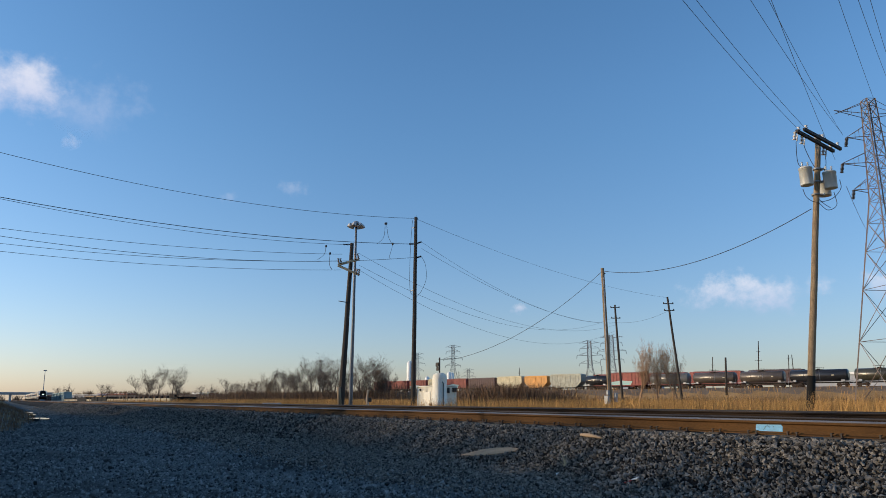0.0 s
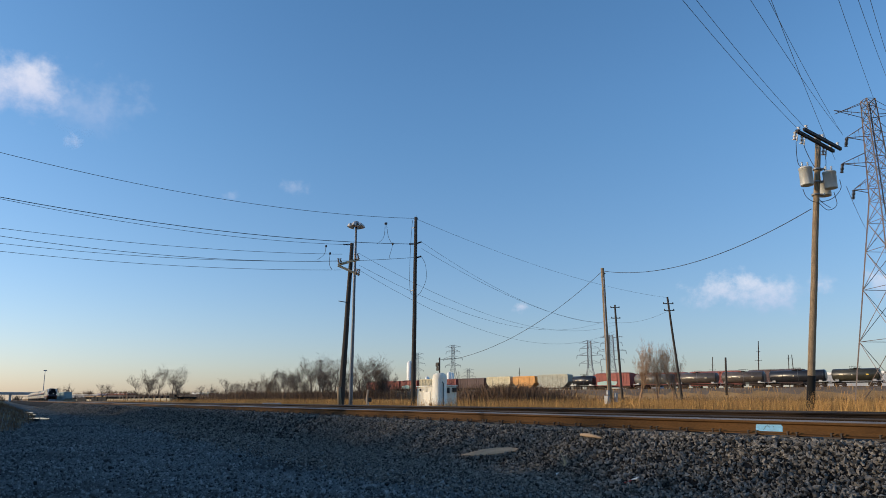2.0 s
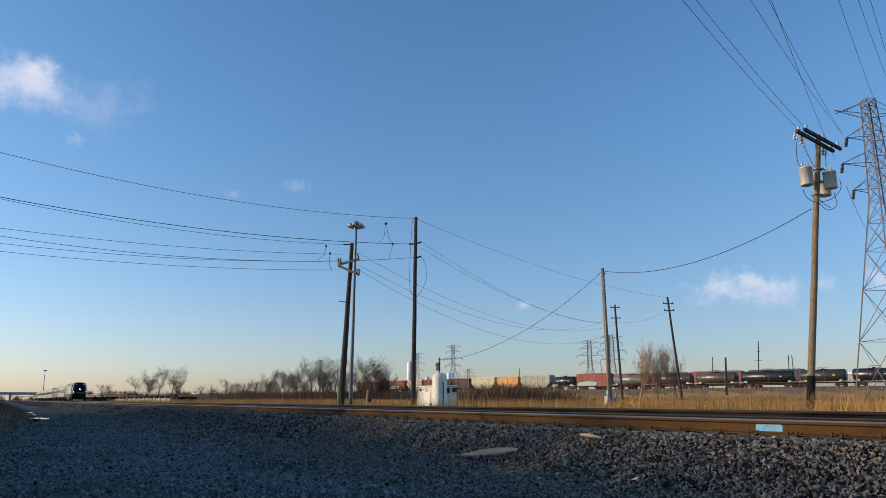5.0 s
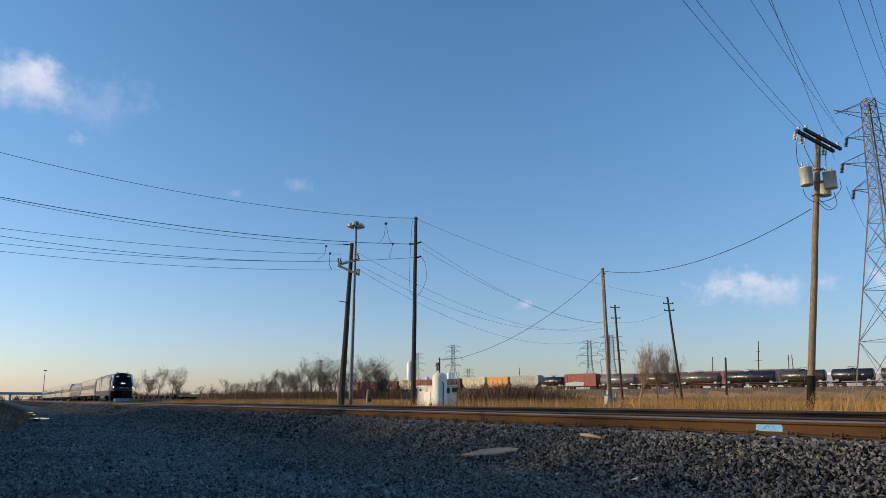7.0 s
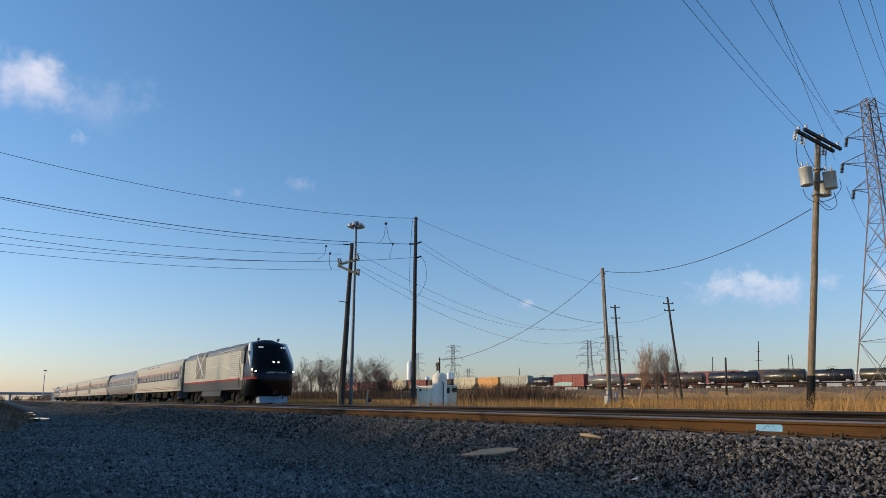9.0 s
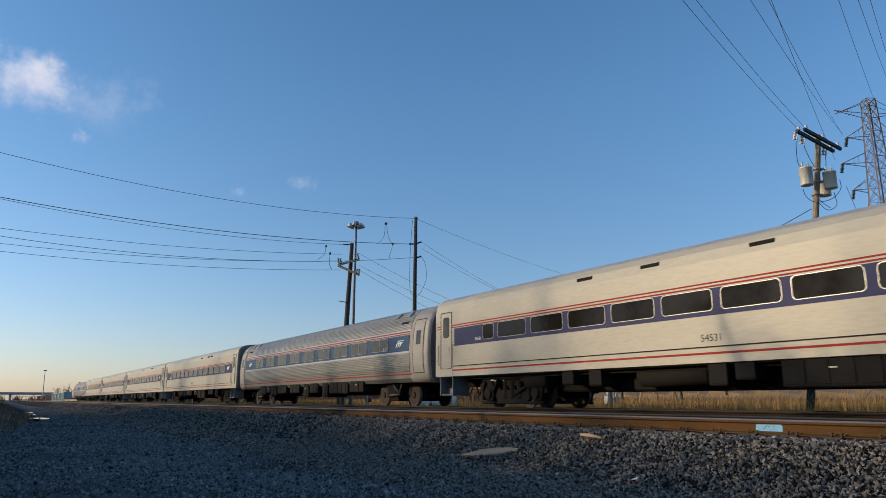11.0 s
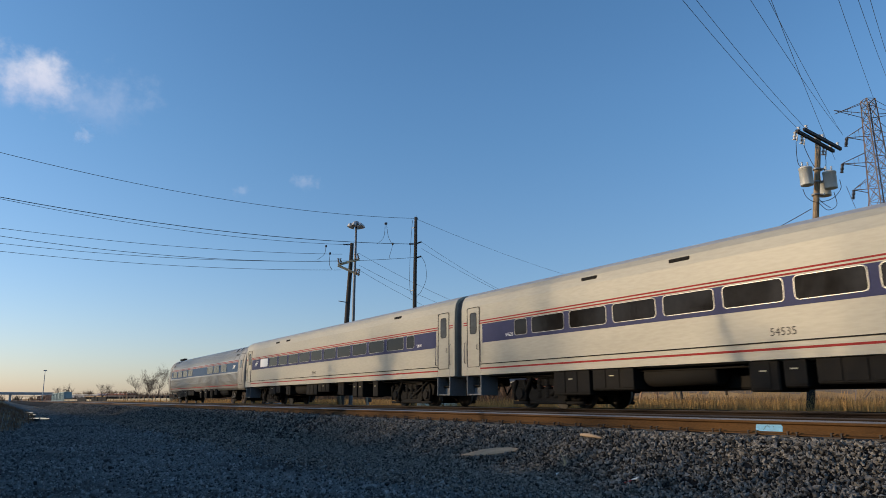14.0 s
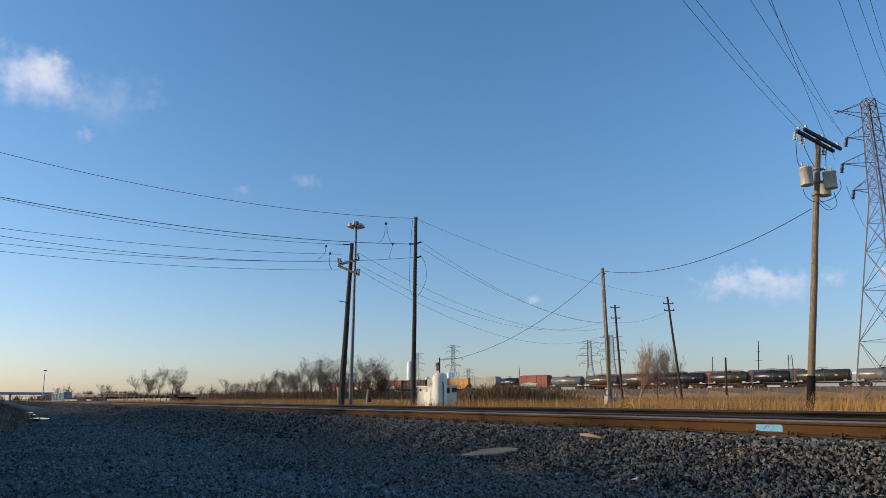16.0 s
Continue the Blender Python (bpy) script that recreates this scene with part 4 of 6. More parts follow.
FREIGHT = []
for maker, lo, hi in (
        (lambda n: box_freight(n, 4.1, "boxred", "weathered dull red steel boxcar", 1.0), 148, 158.6), (lambda n: box_freight(n, 4.1, "boxred", "weathered dull red steel boxcar", 1.0), 137.2, 147.6),
        (lambda n: box_freight(n, 4.2, "boxred", "weathered red boxcar with teal graffiti", 1.2, spray=True), 126.4, 136.8), (lambda n: box_freight(n, 4.4, "hopcream", "cream covered hopper with orange streaks", 1.6, "hopper_car", True), 116.4, 126),
        (lambda n: box_freight(n, 4.3, "boxred", "weathered red boxcar with teal graffiti", 1.2, spray=True), 105, 116), (lambda n: box_freight(n, 4.3, "boxbrown", "dark brown ribbed open hopper", 0.9, "hopper_car", False), 91.1, 104.6),
        (lambda n: box_freight(n, 4.5, "hopcream", "smooth cream covered hopper", 2.6, "hopper_car", True), 78.9, 90.8), (lambda n: box_freight(n, 4.4, "hoporange", "faded orange covered hopper car", 2.6, "hopper_car", True), 68.2, 78.6),
        (lambda n: box_freight(n, 4.7, "hopgrey", "pale grey ribbed covered hopper", 1.0, "hopper_car", True), 54.9, 67.9), (lambda n: tank_car(n, "tankblack", "glossy black tank car"), 45.5, 54.6),
        (lambda n: box_freight(n, 4.7, "boxred", "red boxcar with pale sprayed panel", 1.1, spray=True), 32.6, 45.2), (lambda n: tank_car(n, "tankgrey", "dusty grey tank car"), 19.3, 32.3),
        (lambda n: tank_car(n, "tankbrown", "dusty brown tank car"), 6.2, 19.0), (lambda n: tank_car(n, "tankbrown", "dusty brown tank car"), -6.4, 5.9),
        (lambda n: tank_car(n, "tankblack", "glossy black tank car with pale markings"), -21.2, -6.7), (lambda n: tank_car(n, "tankolive", "dark olive tank car with yellow markings", "yellow"), -33.0, -21.5),
        (lambda n: tank_car(n, "tankblack", "glossy black tank car with pale markings"), -43.6, -33.3), (lambda n: tank_car(n, "tankolive", "dark olive tank car with yellow markings", "yellow"), -57.4, -43.9), (lambda n: tank_car(n, "tankgrey", "dusty grey tank car"), -70, -57.7), (lambda n: tank_car(n, "tankblack", "plain black steel tank car"), -84, -70.3)):
    FREIGHT.append((maker(hi - lo - 0.25), (lo + hi) / 2))
bm = B()
for off in (-0.75, 0.75):
    a, b = FR_A - FR_D * 260 + FR_N * off, FR_A + FR_D * 700 + FR_N * off
    tube(bm, [(a.x, a.y, FR_Z - 0.08), (b.x, b.y, FR_Z - 0.08)], 0.08, 4)
tagged(part("freight_track", bm, M["rust"]), "rusty freight track on a low bank", "railway track", kind="structure")

# Standing cars behind the moving freight
for s, n, key in ((52, 16, "boxred"), (35, 16, "boxred"), (18, 16, "boxred"), (1, 15, "boxbrown")):
    c = box_freight(n, 4.9, key, "red boxcar standing behind the freight train", 1.2)
    c.matrix_basis = Matrix.Translation((FR_N.x * -14, FR_N.y * -14, 0)) @ fr_pose(s)
    tagged(c, group="standing boxcars")


# ---- poles, lamps, wires ----
def pole_thing(name, label, base, top, r0, r1, m, cat="utility pole"):
    t = thing(name, label, cat)
    bm = B()
    b, e = Vector(base), Vector(top)
    b = b + (b - e) * max(0.0, (b.z - ground_z(b.x, b.y) + 0.1) / (e.z - b.z))
    tube(bm, [b.lerp(e, k / 8) + Vector((0.006 * math.sin(k * 2.1), 0.006 * math.cos(k * 1.7), 0)) * (0 < k < 8) for k in range(9)], [r0 + (r1 - r0) * k / 8 for k in range(9)], 14)
    part("shaft", bm, M[m], t)
    return t


def wire(a, b, sag, r=0.012, name="overhead_wire", label="thin black overhead power wire", m="wire", n=18, side=0.0):
    a, b = Vector(a), Vector(b)
    bm = B()
    tube(bm, [a.lerp(b, k / n) - Vector((0, 0, sag * 4 * (k / n) * (1 - k / n))) for k in range(n + 1)], r, 5)
    return tagged(part(name, bm, M[m]), label, "power line", "overhead wires")


def cone_stack(bm, a, b, r, n=5, seg=10, mi=0):
    """An insulator: a row of sheds from a to b."""
    a, b = Vector(a), Vector(b)
    pts, rad = [], []
    for k in range(n):
        pts += [a.lerp(b, k / n), a.lerp(b, (k + 0.5) / n), a.lerp(b, (k + 0.55) / n)]
        rad += [r * 0.45, r, r * 0.45]
    tube(bm, pts, rad, seg, mi)


RIGHT = Vector((math.cos(YAW), -math.sin(YAW), 0))
FWD = Vector((math.sin(YAW), math.cos(YAW), 0))



def eased(pts, n=5):
    """A smooth line through points."""
    q = [Vector(v) for v in pts]
    q = [q[0] * 2 - q[1]] + q + [q[-1] * 2 - q[-2]]
    out = []
    for a, b, c, d in zip(q, q[1:], q[2:], q[3:]):
        for k in range(n):
            u = k / n
            out.append(0.5 * (2 * b + (c - a) * u + (2 * a - 5 * b + 4 * c - d) * u * u + (3 * b - a - 3 * c + d) * u ** 3))
    return out + [q[-2]]


# Pole with three transformers
p1 = pole_thing("transformer_pole", "leaning wooden pole with crossarms and three grey transformers", (-15.62, 27.01, -0.38), (-14.71, 28.46, 11.41), 0.150, 0.112, "pole")
# near-black sleeve over the lowest part of the shaft
bm = B()
q0, q1 = Vector((-15.66, 26.95, -0.95)), Vector((-15.497, 27.205, 1.2))
tube(bm, [q0, q0.lerp(q1, 0.5), q1], [0.162, 0.160, 0.152], 14)
part("butt", bm, M["under"], p1, "near-black sleeve round the foot of the pole")
arm_a, arm_b = [((-13.84, 25.23, 10.60), (-14.28, 28.70, 10.60)), ((-13.78, 25.67, 10.75), (-14.18, 29.11, 10.75))]
for a, b in (arm_a, arm_b):
    a, b = Vector(a), Vector(b)
    bm = B()
    w = (b - a).normalized()
    box(bm, (a + b) / 2, ((b - a).length, 0.11, 0.14), 0.012, 0, w.to_track_quat("X", "Z").to_matrix())
    part("crossarm", bm, M["arm"], p1, "dark weathered wooden crossarm")
    for k in (0.06, 0.5, 0.92):
        q = a.lerp(b, k) + Vector((0, 0, 0.06))
        bm = B()
        cone_stack(bm, q, q + Vector((0, 0, 0.2)), 0.075, 2)
        part("pin_insulator", bm, M["porcelain"], p1)
for q in ((-15.17, 27.53, 11.34), (-15.02, 27.78, 11.16), (-14.61, 28.61, 10.69)):
    q = Vector(q)
    bm = B()
    cone_stack(bm, q + Vector((0, 0, 0.2)), q - Vector((0.1, 0, 0.22)), 0.09, 3)
    tube(bm, [q + Vector((0.12, 0.1, 0.2)), q + Vector((0.05, 0.03, 0.0)), q + Vector((0.02, 0, -0.25))], 0.03, 6)
    part("fuse_cutout", bm, M["porcelain"], p1)
for q, r, h in (((-14.93, 27.53, 9.44), 0.255, 0.78), ((-14.46, 28.47, 9.32), 0.255, 0.74), ((-14.94, 28.86, 9.12), 0.25, 0.62)):
    q = Vector(q)
    bm = B()
    tube(bm, [q + Vector((0, 0, z)) for z in (-h / 2, -h / 2 + 0.03, h / 2 - 0.08, h / 2 - 0.075, h / 2 - 0.02, h / 2 + 0.05)], [r * 0.96, r, r, r * 1.05, r * 1.05, r * 0.6], 22)
    can = part("transformer", bm, M["can"], p1, "grey cylindrical transformer can")
    for dx in (-0.12, 0.12):
        bm = B()
        c = q + RIGHT * dx + Vector((0, 0, h / 2 + 0.03))
        cone_stack(bm, c, c + Vector((0, 0, 0.24)), 0.05, 3)
        part("bushing", bm, M["porcelain"], can)
for pts in (((-15.18, 27.52, 11.06), (-15.14, 27.38, 10.43), (-15.13, 27.41, 10.05), (-14.99, 27.43, 9.81)), ((-15.01, 27.79, 10.90), (-14.94, 27.89, 10.47), (-14.83, 28.07, 9.96), (-14.78, 28.34, 9.87)), ((-14.60, 28.63, 10.51), (-14.61, 28.61, 10.12), (-14.63, 28.39, 9.71)),
            ((-15.04, 27.36, 8.89), (-14.97, 27.47, 8.52), (-14.82, 27.89, 8.35), (-14.53, 28.55, 8.53), (-14.30, 28.92, 8.96), (-14.29, 28.92, 9.38)), ((-14.82, 28.09, 8.34), (-14.65, 28.36, 8.04), (-14.43, 28.70, 8.26), (-14.46, 28.66, 8.83)), ((-14.83, 28.07, 8.53), (-14.70, 28.28, 8.29), (-14.58, 28.47, 8.14))):
    bm = B()
    tube(bm, eased(pts), 0.014, 5)
    part("lead", bm, M["wire"], p1, "looped black lead")
bm = B()
for k in range(3):
    q = Vector((-14.83, 28.26, 9.87)).lerp(Vector((-14.93, 28.11, 8.74)), k / 2)
    tube(bm, [q - Vector((0, 0, 0.04)), q + Vector((0, 0, 0.04))], 0.17, 12)
    box(bm, q + RIGHT * 0.22, (0.3, 0.1, 0.08))
part("bracket", bm, M["galv"], p1)

# Service pole with a meter box
p2 = pole_thing("service_pole", "slim wooden service pole with grey meter boxes", (-32.29, 33.23, -0.39), (-32.34, 33.16, 8.93), 0.155, 0.11, "pole")
for q, s in (((-32.24, 32.92, 0.28), (0.35, 0.25, 0.55)), ((-31.95, 33.39, 0.43), (0.22, 0.18, 0.6)), ((-32.21, 32.97, 0.74), (0.18, 0.18, 0.3))):
    bm = B()
    box(bm, q, s, 0.03)
    part("meter_box", bm, M["galv"], p2, "grey meter box")
bm = B()
tube(bm, [(-32.18, 33.02, 0.57), (-32.18, 33.03, 4.18), (-32.16, 33.05, 8.31)], 0.03, 6)
part("conduit", bm, M["galv"], p2)
bm = B()
cone_stack(bm, (-32.32, 33.18, 8.66), (-32.23, 33.33, 8.50), 0.1, 2)
part("insulator", bm, M["insul"], p2)

# Tall pole by the shed
p3 = pole_thing("line_pole", "tall dark wooden line pole with side insulators", (-42.65, 24.53, -0.35), (-42.61, 24.58, 13.57), 0.185, 0.115, "poledark")
for a, b in (((-42.67, 24.49, 11.53), (-42.89, 24.14, 11.53)), ((-42.56, 24.67, 11.58), (-42.36, 24.98, 11.71)), ((-42.55, 24.67, 10.51), (-42.38, 24.96, 10.60))):
    bm = B()
    cone_stack(bm, a, b, 0.10, 5)
    part("insulator", bm, M["insul"], p3, "dark side-post insulator")
bm = B()
tube(bm, [(-42.66, 24.51, 13.44), (-42.59, 24.61, 13.70), (-42.52, 24.72, 13.39)], 0.02, 5)
part("top_loop", bm, M["wire"], p3)
for pts in (((-42.66, 24.32, 13.32), (-42.72, 24.23, 11.60), (-42.75, 24.18, 9.47), (-42.72, 24.23, 8.01), (-42.56, 24.47, 7.60)), ((-42.38, 24.96, 10.60), (-42.22, 25.21, 9.92), (-42.19, 25.25, 8.87), (-42.36, 24.97, 8.03), (-42.54, 24.70, 7.61))):
    bm = B()
    tube(bm, eased(pts), 0.014, 5)
    part("lead", bm, M["wire"], p3)
bm = B()
box(bm, (-42.70, 24.44, 12.78), (0.3, 0.06, 0.05))
box(bm, (-42.72, 24.42, 8.07), (0.4, 0.06, 0.05))
part("standoff", bm, M["galv"], p3)

# Leaning pole with V-braced pale arms
p4 = pole_thing("leaning_line_pole", "dark wooden line pole leaning, pale angled crossarms", (-42.53, 18.97, -0.31), (-42.31, 19.32, 10.86), 0.22, 0.125, "poledark")
for a, b in (((-42.52, 18.41, 9.28), (-41.74, 19.64, 9.68)), ((-42.52, 18.41, 9.24), (-41.72, 19.67, 8.58))):
    a, b = Vector(a), Vector(b)
    bm = B()
    w = (b - a).normalized()
    box(bm, (a + b) / 2, ((b - a).length, 0.12, 0.16), 0.012, 0, w.to_track_quat("X", "Z").to_matrix())
    part("crossarm", bm, M["armlight"], p4, "pale weathered wooden arm")
for a, b in (((-42.38, 18.43, 9.38), (-42.43, 18.36, 9.74)), ((-42.30, 18.56, 9.34), (-42.35, 18.49, 9.74)), ((-41.77, 19.40, 9.62), (-41.82, 19.33, 10.05)), ((-41.67, 19.57, 9.66), (-41.73, 19.46, 10.09)), ((-41.73, 19.46, 8.64), (-41.72, 19.48, 9.03)), ((-41.65, 19.59, 8.56), (-41.64, 19.61, 9.03))):
    bm = B()
    cone_stack(bm, a, b, 0.085, 4)
    part("insulator", bm, M["tower"], p4)
bm = B()
tube(bm, [(-42.55, 18.56, 6.81), (-42.18, 19.14, 6.69)], 0.03, 6)
part("side_rod", bm, M["wire"], p4)
bm = B()
cone_stack(bm, (-42.35, 19.25, 10.78), (-42.66, 18.76, 10.78), 0.07, 6)
part("strain_insulator", bm, M["insul"], p4)

# Stub post and yard lamp mast
bm = B()
tube(bm, [(-42.38, 18.83, -0.31), (-42.42, 18.75, 1.10)], [0.14, 0.12], 10)
tagged(part("pole_stub", bm, M["pole"]), "short weathered post beside the leaning pole", "post")
mast = pole_thing("yard_lamp", "tall galvanised mast with a ring of floodlights", (-48.75, 22.54, -0.40), (-48.73, 22.57, 14.15), 0.16, 0.08, "mast", "street lamp")
tip = Vector((-48.73, 22.57, 14.15))
bm = B()
tube(bm, [tip + Vector((0, 0, -0.1)), tip + Vector((0, 0, 0.12)), tip + Vector((0, 0, 0.2))], [0.26, 0.25, 0.12], 16)
part("hood", bm, M["galv"], mast)
for k in range(6):
    a = 2 * math.pi * k / 6 + 0.3
    d = Vector((math.cos(a), math.sin(a), 0))
    bm = B()
    tube(bm, [tip + d * 0.2, tip + d * 0.55 - Vector((0, 0, 0.12))], 0.04, 6)
    tube(bm, [tip + d * 0.42 + Vector((0, 0, -0.02)), tip + d * 0.48 - Vector((0, 0, 0.12)), tip + d * 0.55 - Vector((0, 0, 0.34))], [0.08, 0.17, 0.20], 14)
    part("floodlight", bm, M["porcelain"], mast)

# ---- wires ----


def span(a, b, sag, r=0.014, before=0.0, after=0.0, n=24):
    """A sagging wire from a to b, carried on past its ends."""
    a, b = Vector(a), Vector(b)
    bm = B()
    tube(bm, [a.lerp(b, u) - Vector((0, 0, sag * 4 * u * (1 - u))) for u in (-before + (1 + before + after) * k / n for k in range(n + 1))], r, 5)
    return tagged(part("overhead_wire", bm, M["wire"]), "thin dark overhead power wire", "power line", "overhead wires")


span((-42.27, -1.59, 13.30), (-42.61, 24.58, 13.48), 0.75, 0.014, 0.4)
span((-42.54, -1.30, 10.90), (-42.89, 24.14, 11.53), 0.55, 0.020, 0.4)
span((-42.51, -1.29, 10.80), (-42.66, 18.76, 10.78), 0.45, 0.012, 0.4)
span((-42.53, -1.10, 9.20), (-42.37, 18.65, 10.03), 0.3, 0.012, 0.4)
span((-43.66, -1.08, 9.00), (-42.66, 24.50, 10.51), 0.75, 0.014, 0.4)
span((-44.74, -1.05, 8.80), (-42.52, 18.40, 9.56), 0.35, 0.012, 0.4)
span((-45.00, -1.00, 8.40), (-42.41, 18.58, 8.93), 0.3, 0.012, 0.4)
span((-42.59, 24.62, 13.44), (-54.68, 66.78, 12.44), 0.9, 0.010)
span((-42.36, 24.98, 11.66), (-65.36, 69.06, 10.56), 1.8, 0.010)
span((-42.38, 24.95, 11.19), (-65.44, 68.92, 10.49), 1.5, 0.010)
span((-41.69, 19.52, 10.09), (-65.37, 69.04, 10.26), 2.6, 0.010)
span((-41.72, 19.48, 8.99), (-65.47, 68.87, 9.42), 3.2, 0.010)
span((-41.64, 19.61, 9.23), (-65.33, 69.09, 11.41), 3.0, 0.010)
span((-65.36, 69.06, 10.56), (-54.63, 66.86, 10.86), 0.5, 0.012)
span((-32.34, 33.15, 8.74), (-15.07, 27.89, 8.12), 1.0, 0.017)
span((-32.38, 33.08, 8.66), (-42.63, 28.39, 3.31), 0.85, 0.016)
span((-42.63, 28.39, 3.31), (-43.46, 27.08, 3.23), 0.05, 0.016, n=6)
span((-11.30, 15.38, 11.60), (-14.96, 27.30, 11.60), 0.12, 0.008, 0.6)
span((-11.18, 15.85, 11.70), (-14.84, 27.67, 11.67), 0.12, 0.008, 0.6)
span((-21.40, 35.62, 24.00), (-36.17, 74.96, 29.07), 0.4, 0.016, 0.6)
span((-20.81, 36.54, 24.00), (-36.12, 75.04, 28.81), 0.4, 0.016, 0.6)
span((-18.11, 32.06, 21.00), (-36.77, 74.01, 25.98), 0.4, 0.016, 0.6)
span((-22.43, 48.57, 29.00), (-34.41, 79.65, 32.96), 0.2, 0.018, 0.6)
span((-20.15, 46.33, 27.00), (-33.49, 81.10, 36.08), 0.2, 0.018, 0.6)
span((-19.71, 47.02, 27.00), (-33.10, 81.73, 36.78), 0.2, 0.018, 0.6)
span((-36.32, 74.72, 22.94), (-56.66, 121.08, 28.90), 0.3, 0.025)
# droppers between the wires
for pts in (((-42.91, 22.19, 12.82), (-42.97, 22.10, 11.80), (-43.20, 21.73, 11.30)), ((-42.87, 22.26, 12.82), (-42.79, 22.38, 11.89), (-42.66, 22.60, 11.34)), ((-42.61, 22.67, 11.30), (-42.67, 22.57, 10.75), (-42.73, 22.47, 10.29), (-42.62, 22.65, 10.17)), ((-42.31, 17.41, 10.43), (-42.36, 17.33, 9.88), (-42.59, 16.95, 9.49)), ((-42.63, 17.85, 10.03), (-42.64, 17.84, 9.28), (-42.53, 18.01, 8.89))):
    bm = B()
    tube(bm, eased(pts), 0.014, 5)
    q = Vector(pts[0])
    box(bm, q, (0.12, 0.12, 0.16), 0.03)
    tagged(part("jumper_wire", bm, M["wire"]), "short black jumper hanging between wires", "power line", "jumper wires")

# ---- lattice towers ----


def lattice_tower(label, base, top_z, w0, w1, waist, ww, arms, m, r=0.07, turn=30, insul=True):
    """Four-legged steel tower: base half-width w0, waist half-width ww at height waist, top w1."""
    t = thing("lattice_tower", label, "pylon", m=pose(*base, 0, 0, turn))
    h = top_z - base[2]
    hw = lambda z: w0 + (ww - w0) * z / waist if z < waist else ww + (w1 - ww) * (z - waist) / (h - waist)
    cs = ((-1, -1), (1, -1), (1, 1), (-1, 1))
    for sx, sy in cs:
        bm = B()
        tube(bm, [(sx * hw(z), sy * hw(z), z) for z in (-0.5, waist * 0.5, waist, h)], r * 1.5, 4)
        part("leg", bm, M[m], t)
    zs, z = [0.0], 0.0
    while z < h - 0.6:
        z += max(1.5, 2.0 * hw(z))
        zs.append(min(z, h))
    bm = B()
    for z0, z1 in zip(zs, zs[1:]):
        for k in range(4):
            (ax, ay), (bx, by) = cs[k], cs[(k + 1) % 4]
            a0, a1, b0, b1 = hw(z0), hw(z1), hw(z0), hw(z1)
            tube(bm, [(ax * a0, ay * a0, z0), (bx * b1, by * b1, z1)], r * 0.62, 3, cap=False)
            tube(bm, [(bx * b0, by * b0, z0), (ax * a1, ay * a1, z1)], r * 0.62, 3, cap=False)
            tube(bm, [(ax * a1, ay * a1, z1), (bx * b1, by * b1, z1)], r * 0.6, 3, cap=False)
    part("bracing", bm, M[m], t)
    for z, reach, string in arms:
        for s in (-1, 1):
            bm = B()
            a = hw(z)
            tipx = s * reach
            for sy in (-1, 1):
                tube(bm, [(s * a, sy * a, z), (tipx, 0, z + (0.0 if string else 0.5))], r * 0.8, 4)
                tube(bm, [(s * a, sy * a, z + 1.6), (tipx, 0, z + 0.05)], r * 0.6, 4)
                tube(bm, [(s * (a + reach) / 2, sy * a / 2, z), (s * (a + reach) / 2, sy * a / 2, z + 0.8)], r * 0.4, 3)
            part("arm", bm, M[m], t)
            if string:
                bm = B()
                cone_stack(bm, (tipx, 0, z), (tipx + 0.25 * s, 0, z - string), 0.15 + 0.04 * insul, 7)
                part("insulator_string", bm, M["insul"], t)
    return t


tb = Vector((-34.86, 78.95, 0.80))
lattice_tower("tall rusty steel lattice transmission tower", (tb.x, tb.y, ground_z(tb.x, tb.y)), 33.5, 3.7, 0.5, 22.9, 0.85, ((23.7, 3.1, 1.1), (26.7, 4.0, 1.1), (29.8, 3.1, 1.1), (32.5, 4.2, 0)), "tower", 0.06, 62)
for q, h, wid, lab in (((-359.98, 235.42, 1.36), 34, 5, 0), ((-247.00, 241.59, 1.19), 29, 4, 0), ((-442.73, 257.86, 1.54), 35, 5, 0), ((-538.79, 220.98, 1.62), 33, 4, 0), ((-473.27, 324.49, 1.75), 26, 4, 0), ((-219.23, 228.03, 1.11), 29, 3, 0)):
    lattice_tower("distant grey steel transmission tower", (q[0], q[1], FIELD_Z), h, wid, 0.8, h * 0.62, 1.0, ((h * 0.66, 5.0, 1.5), (h * 0.79, 6.2, 1.5), (h * 0.91, 4.6, 1.5), (h * 0.99, 5, 0)), "fartower", 0.075, 35, False)

